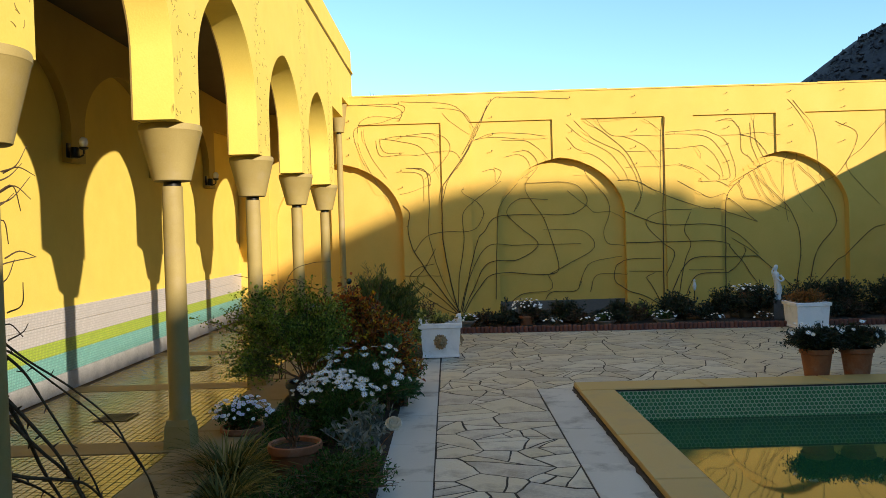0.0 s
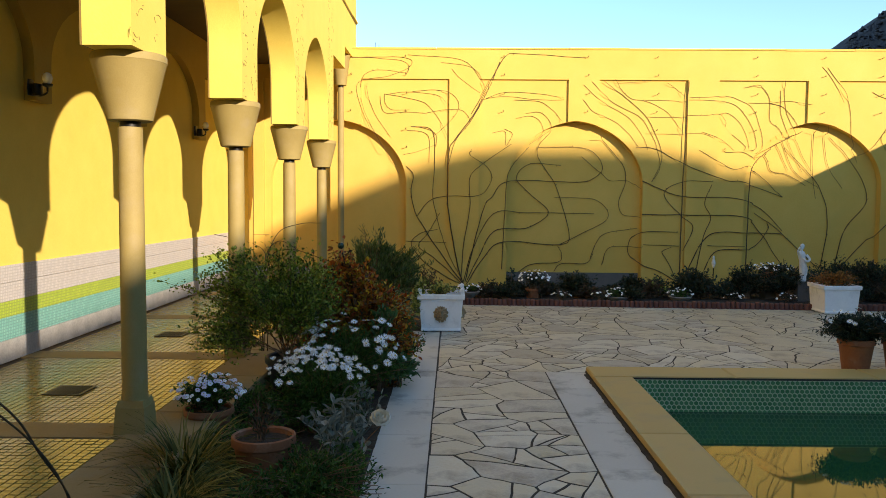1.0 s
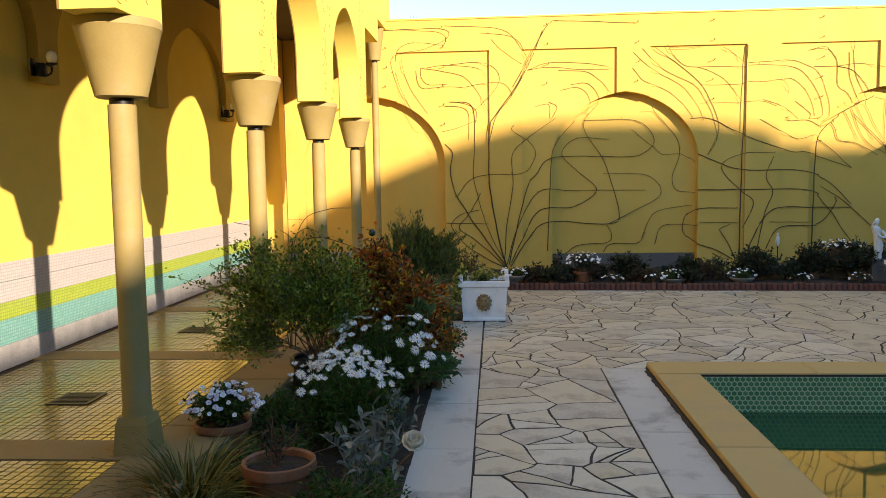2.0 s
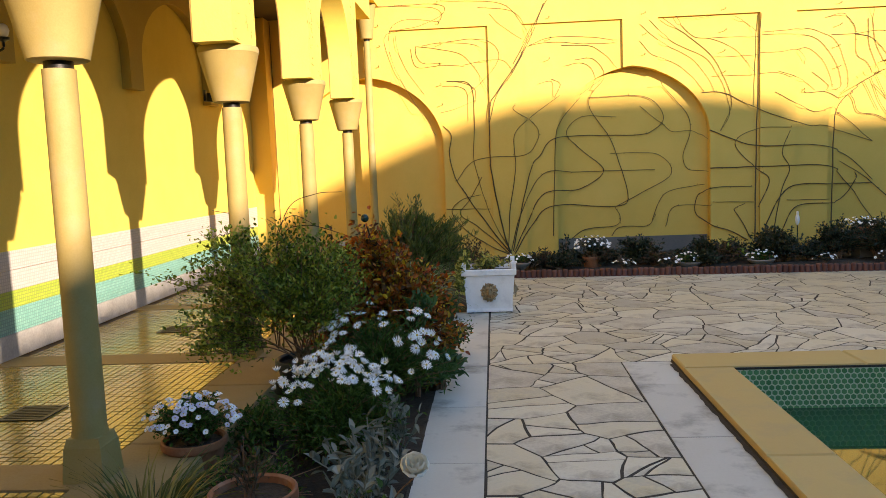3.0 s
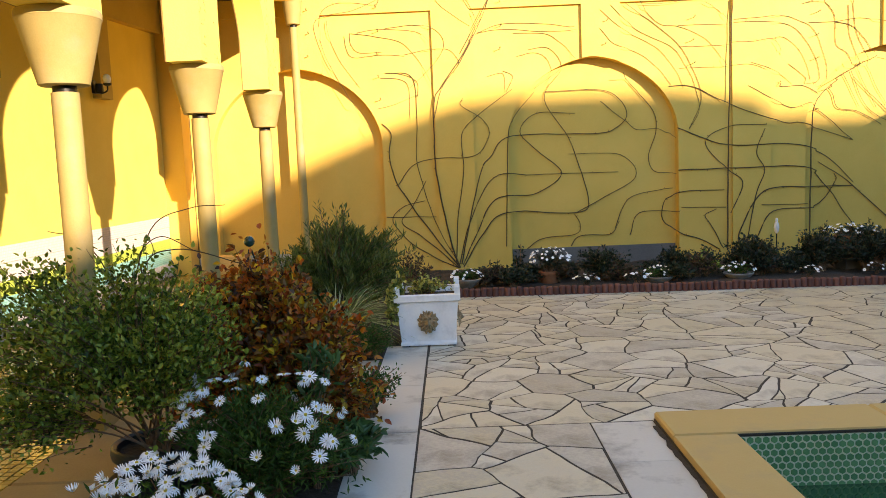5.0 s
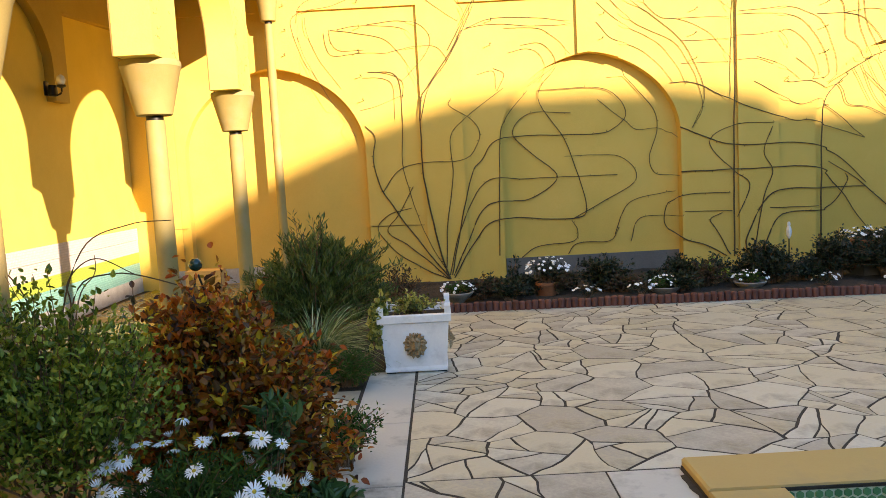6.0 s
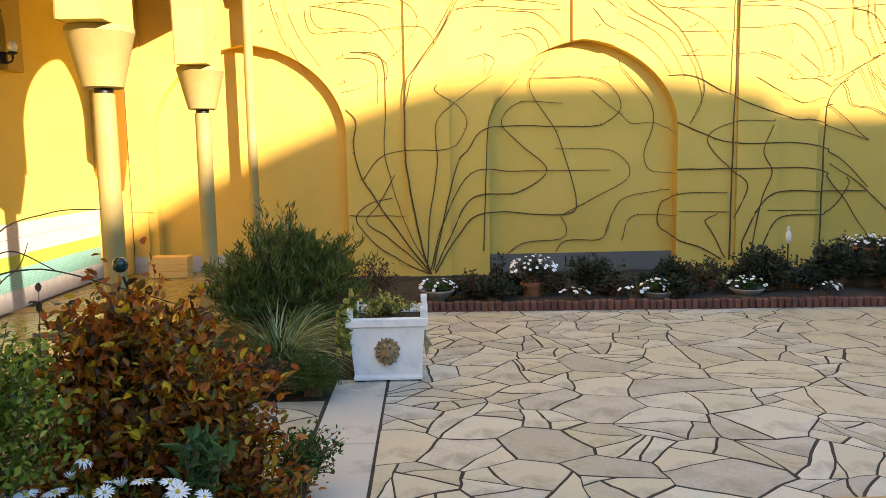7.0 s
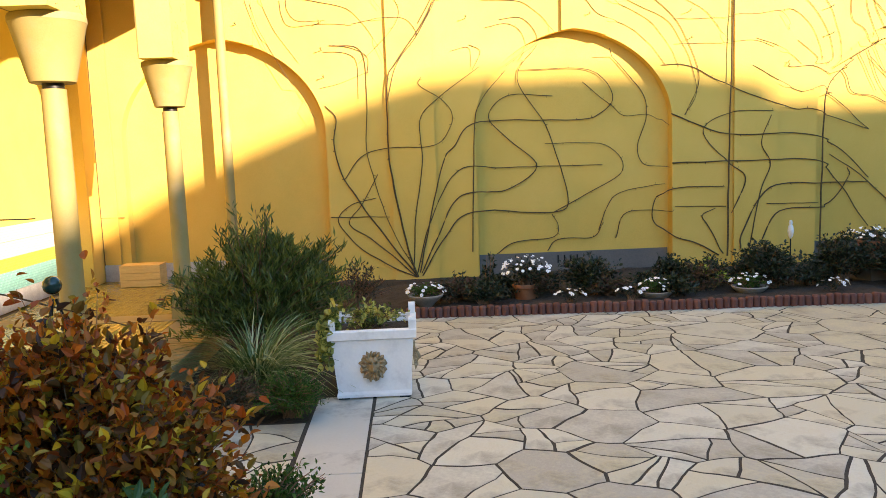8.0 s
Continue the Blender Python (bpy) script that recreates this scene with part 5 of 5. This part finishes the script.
def silver(at, n, seed, reach):
    """Felted grey plant with upright stalks and broad oval leaves."""
    r = random.Random(seed)
    t = thing("silver_plant", at, "silver-grey felted plant with broad soft leaves", "plant", "silver plants")
    st, lv = Shape(), Shape()
    for k in range(n):
        a, ln = r.uniform(0, 6.28), r.uniform(0.6, 1.1)
        tip = Vector((math.cos(a) * reach * r.random(), math.sin(a) * reach * r.random(), 0.34 * ln))
        path = spline([tip * 0.15, tip * 0.55 + unit(r) * 0.03, tip], 4)
        st.tube(path, 0.005, 0.003, 5)
        for q in range(8):
            p = path[r.randrange(3, len(path))]
            leaf(lv, p, unit(r) + Vector((0, 0, 0.55)), Vector((0, 0, 1)) + unit(r) * 0.5, r.uniform(0.045, 0.085), r.uniform(0.02, 0.036), 0, True)
    tagged(part("stalk_growth", st, LEAF_SILVER, t), kind="stuff")
    tagged(part("foliage", lv, LEAF_SILVER, t), kind="stuff")
    return t


silver((-0.42, 3.98, 0.0), 30, 61, 0.26)
silver((-0.40, 3.52, 0.0), 20, 62, 0.2)
silver((-0.36, 4.5, 0.0), 14, 63, 0.14)

rose = thing("rose", (-0.30, 3.46, 0.0), "single cream white rose bloom on a short stem", "flower")
part("stalk", Shape().tube(spline([(0, 0.02, 0), (0.06, -0.03, 0.25), (0.16, -0.10, 0.385)]), 0.004, 0.003, 5), TWIG, rose)
rs = Shape()
r_ = random.Random(8)
for ringn, (n, rad, tip, hgt) in enumerate(((6, 0.022, 0.050, 0.052), (5, 0.016, 0.032, 0.066), (4, 0.008, 0.016, 0.07))):
    for i in range(n):
        a = 2 * math.pi * i / n + ringn * 0.5
        pts = []
        for s, q in ((0.0, 0.2), (0.5, 1.0), (0.85, 0.95), (1.0, 0.5)):
            rr = rad * q + tip * s * 0.55
            wdt = (0.2 + 0.85 * math.sin(math.pi * (0.15 + 0.75 * s))) * (0.034 if ringn == 0 else 0.026)
            for e in (-1, 0, 1):
                b = a + e * wdt / max(rr, 0.02)
                pts.append((rr * math.cos(b), rr * math.sin(b), hgt * s + (0.004 if e else 0)))
        rs.add(pts, [(3 * k + e, 3 * k + e + 1, 3 * k + e + 4, 3 * k + e + 3) for k in range(3) for e in (0, 1)])
hd = part("bloom", rs, PETAL_ROSE, rose, "cream white petals", smooth=False)
tagged(hd, kind="stuff")
hd.matrix_basis = pose(0.16, -0.10, 0.40, 38, 0, 10) @ Matrix.Scale(1.25, 4)
lf = Shape()
for k in range(16):
    leaf(lf, Vector((r_.uniform(-0.02, 0.05), r_.uniform(-0.05, 0.03), r_.uniform(0.08, 0.30))), unit(r_), Vector((0, 0, 1)), 0.05, 0.03, 0, True)
tagged(part("foliage", lf, LEAF_DARK, rose), kind="stuff")

pot("flower_pot", "terracotta pot with a few dry stems", (-0.78, 3.42, 0.0), 0.172, 0.32, TERRA, group="terracotta pots")
shrub("dry_plant", "sparse withered plant in a terracotta pot", (-0.79, 3.42, 0.25), (-0.79, 3.42, 0.36), (0.12, 0.12, 0.20), 14, 7, (0.045, 0.016), LEAF_BROWN, 15, low=0.1, start=0.3, category="plant", stem_r=0.004)
pot("flower_pot", "wide terracotta pot planted with white violas", (-1.34, 4.26, 0.0), 0.16, 0.24, TERRA, group="terracotta pots")
vi = shrub("viola_plant", "mound of white and lilac violas in a pot", (-1.34, 4.26, 0.19), (-1.34, 4.26, 0.31), (0.23, 0.2, 0.13), 150, 16, (0.028, 0.016), LEAF_DARK, 16, low=-0.2, start=0.2, category="flowers", stem_r=0.003)
flowers(vi, VIOLA, 105, (-1.34, 4.26, 0.31), (0.23, 0.2, 0.13), 53, low=0.0, tall=0.02, scale=0.66)
grass("ornamental_grass", "arching tuft of straw and green grass blades", (-1.2, 3.4, 0.0), 480, 0.60, 0.013, BLADE_DRY, 17, lean=1.25, group="grass tufts")
grass("ornamental_grass", "arching tuft of straw and green grass blades", (-1.12, 2.95, 0.0), 320, 0.48, 0.013, BLADE_DRY, 18, lean=1.25, group="grass tufts")
shrub("ground_cover", "low dark green ground cover along the slab edge", (-0.50, 3.15, 0.0), (-0.44, 3.12, 0.13), (0.36, 0.5, 0.2), 260, 24, (0.03, 0.013), LEAF_DARK, 19, low=-0.1, start=0.3, category="plant", group="ground cover")
shrub("ground_cover", "low dark green ground cover along the slab edge", (-0.82, 2.8, 0.0), (-0.8, 2.78, 0.07), (0.34, 0.36, 0.13), 170, 20, (0.036, 0.015), LEAF_DARK, 20, low=-0.1, start=0.3, category="plant", group="ground cover")
shrub("ground_cover", "low dark green ground cover around the pots", (-0.95, 3.85, 0.0), (-0.95, 3.85, 0.10), (0.35, 0.4, 0.16), 130, 18, (0.034, 0.014), LEAF_DARK, 22, low=-0.1, start=0.3, category="plant", group="ground cover")
shrub("ground_cover", "low dark green ground cover beside the kerb", (-1.17, 4.75, 0.0), (-1.17, 4.75, 0.10), (0.2, 0.42, 0.15), 120, 18, (0.036, 0.015), LEAF_DARK, 26, low=-0.1, start=0.3, category="plant", group="ground cover")
shrub("broadleaf_plant", "low plant with glossy broad green leaves", (-0.22, 5.88, 0.0), (-0.22, 5.86, 0.12), (0.18, 0.24, 0.14), 46, 7, (0.085, 0.042), LEAF_BROAD, 23, wide=True, low=0.0, start=0.5, category="plant", group="broadleaf plants")
shrub("broadleaf_plant", "low plant with glossy broad green leaves", (-0.36, 5.66, 0.0), (-0.31, 5.64, 0.64), (0.085, 0.08, 0.08), 20, 7, (0.072, 0.03), LEAF_BROAD, 24, wide=True, low=0.0, start=0.5, category="plant", group="broadleaf plants")
shrub("small_shrub", "small bronze-green shrub leaning over the slab", (-0.22, 6.8, 0.0), (-0.2, 6.8, 0.16), (0.22, 0.28, 0.17), 110, 14, (0.028, 0.015), LEAF_DARK, 25, low=-0.3, start=0.35, group="small shrubs")

ball = thing("garden_ornament", (-0.75, 6.2, 0.035), "dark teal glazed ball on thin legs", "ornament")
part("ball", Shape().lathe([(0.002, -0.03), (0.015, -0.026), (0.026, -0.015), (0.03, 0), (0.026, 0.015), (0.015, 0.026), (0.002, 0.03)], 20, at=(0, 0, 1.15)), BALL, ball, smooth=True)
for a in (0.3, 2.4, 4.5):
    part("leg", Shape().tube([(0.008 * math.cos(a), 0.008 * math.sin(a), 1.105), (0.03 * math.cos(a), 0.03 * math.sin(a), 1.03), (0.02 * math.cos(a), 0.02 * math.sin(a), -0.04)], 0.005, 0.004, 6), IRON, ball)

# vine wound round a column, with long bare shoots that hang out of it
r_ = random.Random(14)
vine = thing("bare_vine", (-1.57, 1.75, 0.0), "leafless brown vine winding up a column", "climber", "bare vines")
for pts, r in (([(-0.12, -0.05, 1.25), (-0.02, 0.0, 1.14), (0.12, 0.09, 1.0), (0.25, 0.19, 0.83), (0.31, 0.26, 0.66), (0.38, 0.35, 0.44), (0.43, 0.45, 0.0)], 0.0075),
               ([(-0.12, -0.05, 1.2), (-0.06, -0.03, 1.17), (0.05, 0.05, 1.04), (0.19, 0.16, 0.86), (0.31, 0.25, 0.68), (0.37, 0.35, 0.45), (0.41, 0.45, 0.0)], 0.007),
               ([(-0.12, -0.05, 1.2), (-0.03, -0.01, 1.09), (0.03, 0.03, 0.95), (0.1, 0.08, 0.78), (0.15, 0.12, 0.65), (0.19, 0.18, 0.5), (0.28, 0.3, 0.0)], 0.009),
               ([(-0.12, -0.05, 1.02), (-0.06, -0.02, 0.93), (0.0, 0.03, 0.82), (0.06, 0.08, 0.7), (0.12, 0.15, 0.5), (0.26, 0.3, 0.0)], 0.013),
               ([(-0.12, -0.05, 0.94), (-0.05, 0.0, 0.82), (0.01, 0.05, 0.72), (0.07, 0.11, 0.62), (0.13, 0.18, 0.46), (0.25, 0.28, 0.0)], 0.013),
               ([(-0.12, -0.05, 1.02), (-0.08, -0.01, 0.91), (-0.05, 0.04, 0.79), (-0.02, 0.1, 0.63), (0.05, 0.18, 0.42), (0.24, 0.26, 0.0)], 0.013),
               ([(-0.12, -0.05, 0.67), (-0.04, 0.0, 0.63), (0.06, 0.09, 0.59), (0.14, 0.15, 0.55), (0.2, 0.2, 0.46)], 0.012),
               ([(-0.12, -0.05, 0.66), (-0.08, 0.04, 0.6), (-0.06, 0.15, 0.53), (0.04, 0.18, 0.44)], 0.01)):
    line, r = spline(pts, 7), r * 0.8
    sh = Shape().tube(line, r, r * 0.55, 6)
    for p in line[3::4]:
        sh.tube([p, p + unit(r_) * 0.03], r * 0.6, r * 0.3, 4)
    part("shoot", sh, BARK, vine)
part("shoot", Shape().tube([(-0.2 + 0.085 * math.cos(k * 0.5), -0.02 + 0.085 * math.sin(k * 0.5), 0.5 + k * 0.036) for k in range(46)], 0.009, 0.004, 6), BARK, vine)
for k in range(14):
    p = Vector((-0.12, -0.02 + r_.uniform(-0.06, 0.08), r_.uniform(1.2, 2.0)))
    part("shoot", Shape().tube(spline([p, p + Vector((0.04, 0.05, 0.03)), p + Vector((r_.uniform(0, 0.08), r_.uniform(0.08, 0.26), r_.uniform(-0.08, 0.14)))], 4), 0.004, 0.002, 4), BARK, vine)
vine2 = thing("bare_vine", (-1.5, 6.42, 0.0), "thin leafless vine shoots arching beside a column", "climber", "bare vines")
for pts in ([(0, 0, 0), (0.0, 0.0, 0.8), (0.1, 0.1, 1.25), (0.3, 0.2, 1.36), (0.5, 0.25, 1.37)], [(0, 0.02, 0), (-0.1, 0.0, 0.9), (-0.25, 0.0, 1.2), (-0.45, 0.0, 1.27)], [(0, 0, 0), (0.02, 0.1, 0.95), (0.2, 0.2, 1.12), (0.55, 0.35, 1.0), (0.75, 0.4, 0.92)],
            [(0.03, 0, 0), (0.05, 0.05, 0.9), (0.02, 0.1, 1.1), (0.12, 0.2, 1.2), (0.3, 0.25, 1.1)], [(0, 0, 0), (-0.05, 0.3, 0.9), (-0.2, 0.9, 1.05), (-0.5, 1.6, 1.1)]):
    part("shoot", Shape().tube(spline(pts, 7), 0.005, 0.0025, 5), BARK, vine2)

# ---------------------------------------------------------------- corner bed behind the planter
ORIGIN = Vector((0, 0, 0))
shrub("tall_shrub", "dense narrow-leaved green shrub with a few bare shoots", (-0.88, 9.85, 0.0), (-0.88, 9.85, 0.52), (0.66, 0.55, 0.47), 430, 40, (0.078, 0.015), LEAF_OLEANDER, 31, low=-0.5, start=0.5, up=0.95, spread=0.05, bare=12, stem_r=0.005, lump=0.4,
      lobes=[((-0.90, 9.85, 0.48), (0.62, 0.5, 0.46))] * 7 + [((-0.48, 9.95, 0.52), (0.36, 0.4, 0.42))] * 3 + [((-1.25, 9.75, 0.45), (0.34, 0.35, 0.36))] * 3 + [((-0.85, 9.9, 0.86), (0.38, 0.3, 0.20))] * 2)
grass("variegated_grass", "arching tuft of cream-striped green grass", (-0.80, 9.12, 0.0), 460, 0.78, 0.011, BLADE_PALE, 32, lean=1.35)
shrub("heath_plant", "low feathery bronze-green heath plant", (-0.47, 8.53, 0.0), (-0.48, 8.52, 0.12), (0.27, 0.27, 0.16), 240, 30, (0.024, 0.008), LEAF_DARK, 34, low=-0.2, start=0.3, category="plant", group="heath plants")
shrub("heath_plant", "low feathery bronze-green heath plant", (-0.88, 8.55, 0.0), (-0.88, 8.54, 0.11), (0.32, 0.29, 0.15), 220, 28, (0.026, 0.010), LEAF_BROWN, 35, low=-0.2, start=0.3, category="plant", group="heath plants")
shrub("small_shrub", "small twiggy reddish shrub against the wall", (-0.25, 11.6, 0.0), (-0.25, 11.6, 0.28), (0.4, 0.25, 0.28), 70, 12, (0.04, 0.018), LEAF_BROWN, 36, low=-0.2, group="small shrubs")

crate = thing("wooden_crate", (-2.8, 12.95, DECK), "pine wooden crate standing on the arcade floor", "crate")
for sx, name in ((-0.225, "end_panel"), (0.21, "end_panel")):
    part(name, Shape().box(sx, sx + 0.015, -0.11, 0.11, 0.0, 0.235), WOOD, crate)
for i in range(3):
    part("board", Shape().box(-0.226, 0.226, -0.125, -0.111, 0.004 + i * 0.079, 0.078 + i * 0.079, 0.002), WOOD, crate)
    part("board", Shape().box(-0.226, 0.226, 0.111, 0.125, 0.004 + i * 0.079, 0.078 + i * 0.079, 0.002), WOOD, crate)
for i in range(3):
    part("lid_board", Shape().box(-0.23, 0.23, -0.126 + i * 0.085, -0.045 + i * 0.085, 0.236, 0.250, 0.002), WOOD, crate)

# ---------------------------------------------------------------- bed under the end wall
ORIGIN = Vector((0.08, 0.14, 0))
BZ = 0.06


def bowl(at, label, seed):
    t = thing("flower_bowl", at, label, "bowl", "white flower bowls")
    part("dish", Shape().lathe([(0.07, 0), (0.06, 0.02), (0.10, 0.06), (0.17, 0.12), (0.18, 0.14), (0.165, 0.145), (0.15, 0.12)], 28), STAIN_POT, t, smooth=True)
    part("soil", Shape().lathe([(0.12, 0.08), (0.148, 0.122)], 20), SOIL, t)
    p = shrub("violas", "white violas growing in a bowl", (at[0], at[1], at[2] + 0.11), (at[0], at[1], at[2] + 0.16), (0.19, 0.17, 0.09), 50, 12, (0.028, 0.016), LEAF_DARK, seed, low=0.0, start=0.2, category="flowers", stem_r=0.003, group="violas")
    flowers(p, VIOLA[:1], 30, (at[0], at[1], at[2] + 0.16), (0.19, 0.17, 0.09), seed + 1, low=0.0, scale=0.7)


bowl((0.33, 11.42, BZ - 0.02), "shallow white stone bowl of white violas", 71)
bowl((2.64, 11.42, BZ - 0.08), "shallow pale stone bowl of white violas", 73)
bowl((3.62, 11.46, BZ - 0.08), "shallow pale stone bowl of white violas", 75)
pot("flower_pot", "terracotta pot of white violas by the wall", (1.36, 11.66, BZ - 0.09), 0.13, 0.24, TERRA, group="terracotta pots")
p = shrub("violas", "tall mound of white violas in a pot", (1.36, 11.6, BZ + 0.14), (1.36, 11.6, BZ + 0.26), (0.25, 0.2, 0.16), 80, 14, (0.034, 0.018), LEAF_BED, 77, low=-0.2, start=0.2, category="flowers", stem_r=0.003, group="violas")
flowers(p, VIOLA[:1], 60, (1.36, 11.6, BZ + 0.26), (0.25, 0.2, 0.17), 78, low=0.05, scale=0.75)
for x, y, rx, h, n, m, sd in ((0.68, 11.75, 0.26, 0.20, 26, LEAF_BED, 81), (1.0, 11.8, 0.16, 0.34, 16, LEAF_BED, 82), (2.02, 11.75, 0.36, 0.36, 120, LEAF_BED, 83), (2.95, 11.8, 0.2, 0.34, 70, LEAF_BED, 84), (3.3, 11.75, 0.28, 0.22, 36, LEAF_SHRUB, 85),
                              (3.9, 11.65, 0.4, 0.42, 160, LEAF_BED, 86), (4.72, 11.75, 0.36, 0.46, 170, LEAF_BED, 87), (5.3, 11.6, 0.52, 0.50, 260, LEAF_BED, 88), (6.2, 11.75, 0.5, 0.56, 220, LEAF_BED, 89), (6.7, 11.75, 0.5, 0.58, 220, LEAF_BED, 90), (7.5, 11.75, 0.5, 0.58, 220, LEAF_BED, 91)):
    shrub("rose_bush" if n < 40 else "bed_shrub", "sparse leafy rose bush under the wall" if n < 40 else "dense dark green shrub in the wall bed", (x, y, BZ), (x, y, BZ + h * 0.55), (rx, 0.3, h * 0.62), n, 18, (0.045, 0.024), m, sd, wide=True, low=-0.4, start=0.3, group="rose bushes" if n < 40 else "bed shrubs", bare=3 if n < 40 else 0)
for x0, n, sd in ((1.75, 9, 93), (2.35, 8, 94), (4.4, 8, 95), (5.2, 7, 96)):
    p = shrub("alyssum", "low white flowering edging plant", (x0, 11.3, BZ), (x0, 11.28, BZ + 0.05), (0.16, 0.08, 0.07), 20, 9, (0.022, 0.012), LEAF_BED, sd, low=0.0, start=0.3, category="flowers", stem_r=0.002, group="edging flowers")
    flowers(p, VIOLA[:1], n * 2, (x0, 11.28, BZ + 0.05), (0.16, 0.08, 0.08), sd + 20, low=0.0, scale=0.8)
r_ = random.Random(77)
for k in range(26):
    x = 0.55 + 0.29 * k + r_.uniform(-0.1, 0.1)
    y = r_.uniform(11.36, 12.0)
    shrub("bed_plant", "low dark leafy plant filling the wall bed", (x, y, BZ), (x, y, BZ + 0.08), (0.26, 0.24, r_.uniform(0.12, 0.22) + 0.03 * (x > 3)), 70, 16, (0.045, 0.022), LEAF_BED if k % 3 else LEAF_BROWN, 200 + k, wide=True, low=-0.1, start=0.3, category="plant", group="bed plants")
pot("flower_pot", "terracotta pot of white flowers raised among shrubs", (5.2, 11.9, BZ + 0.18), 0.2, 0.24, TERRA, group="terracotta pots")
part_stand = thing("pot_stand", (5.2, 11.9, BZ - 0.02), "dark stone block under a flower pot", "stand")
part("block", Shape().box(-0.14, 0.14, -0.14, 0.14, 0, 0.2, 0.01), GREYBAND, part_stand)
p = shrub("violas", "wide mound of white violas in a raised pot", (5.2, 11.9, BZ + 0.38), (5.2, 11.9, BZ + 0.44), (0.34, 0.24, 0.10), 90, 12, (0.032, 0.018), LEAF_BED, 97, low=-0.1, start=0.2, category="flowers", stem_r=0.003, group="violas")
flowers(p, VIOLA[:1], 70, (5.2, 11.9, BZ + 0.44), (0.34, 0.24, 0.11), 98, low=0.0, scale=0.7)

statue = Shape().lathe([(0.10, 0.0), (0.105, 0.05), (0.09, 0.07), (0.085, 0.12), (0.10, 0.16), (0.11, 0.26), (0.095, 0.38), (0.082, 0.48), (0.10, 0.56), (0.112, 0.62), (0.085, 0.67), (0.04, 0.69), (0.036, 0.71), (0.058, 0.74), (0.066, 0.785), (0.055, 0.83), (0.02, 0.855)], 20, sx=0.8, sy=0.7)
statue.v = [(x + 0.03 * math.sin(z * 7) + 0.008 * math.sin(9 * math.atan2(y, x)) * (z < 0.5), y, z) for x, y, z in statue.v]
statue.tube(spline([(0.08, -0.02, 0.6), (0.13, -0.08, 0.5), (0.05, -0.12, 0.46), (-0.03, -0.1, 0.52)]), 0.03, 0.022, 8)
statue.tube(spline([(-0.07, -0.02, 0.6), (-0.13, -0.05, 0.68), (-0.08, -0.05, 0.8)]), 0.028, 0.02, 8)
so = part("statue", statue, PLASTER, None, smooth=True)
so.location = Vector((5.51, 11.5, BZ + 0.31)) + ORIGIN
so.scale = (0.68, 0.68, 0.68)
ped = thing("pedestal", (5.51, 11.5, BZ - 0.03), "dark weathered stone block under the statue", "pedestal")
part("block", Shape().box(-0.1, 0.1, -0.1, 0.1, 0, 0.34, 0.01), GREYBAND, ped)
tagged(so, "weathered white plaster garden statue on a stone block", "statue")
fig = Shape().lathe([(0.01, 0.0), (0.03, 0.03), (0.04, 0.08), (0.03, 0.13), (0.018, 0.15), (0.024, 0.17), (0.016, 0.195), (0.004, 0.2)], 14, sx=0.8)
fo = part("figurine", fig, PLASTER, None, smooth=True)
fo.location = Vector((4.3, 12.0, BZ + 0.46)) + ORIGIN
tagged(fo, "small white plaster figurine on a dark stake", "figurine")
stake = thing("garden_stake", (4.3, 12.0, BZ - 0.03), "thin dark stake holding a small figurine", "stake")
part("rod", Shape().tube([(0, 0, 0), (0, 0, 0.5)], 0.008, 0.008, 8), IRON, stake)

planter((5.62, 10.68, 0.0), 0.46, 0.53, 0.41, "white square planter with orange bedding plants", medal=False, ears=False)
shrub("bedding_plant", "orange and green bedding plants in a planter", (5.62, 10.68, 0.34), (5.62, 10.68, 0.45), (0.33, 0.28, 0.15), 130, 14, (0.045, 0.02), LEAF_ORANGE, 99, low=-0.2, start=0.3, category="plant", stem_r=0.003)
for x, y, sd in ((3.89, 6.62, 101), (4.30, 6.60, 103)):
    pot("flower_pot", "terracotta pot standing behind the pool coping", (x, y, 0.0), 0.165, 0.32, TERRA, group="terracotta pots")
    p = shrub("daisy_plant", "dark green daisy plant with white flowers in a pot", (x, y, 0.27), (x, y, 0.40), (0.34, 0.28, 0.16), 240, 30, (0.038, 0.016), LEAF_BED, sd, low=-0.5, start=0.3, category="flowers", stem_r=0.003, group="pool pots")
    flowers(p, DAISY, 14, (x, y, 0.41), (0.27, 0.25, 0.18), sd + 1, low=0.2, tall=0.03, scale=0.8)

ORIGIN = Vector((0, 0, 0))
# stray rods on top of the wall
for k, (x, h) in enumerate(((-1.22, 0.13), (-1.16, 0.09), (-1.11, 0.07))):
    rod = thing("wall_spike", (x, BACK + 0.1, TOP), "short rusty rod standing on the wall", "rod", "wall spikes")
    part("rod", Shape().tube([(0, 0, 0), (-0.01, 0, h)], 0.006, 0.004, 6), IRON, rod)
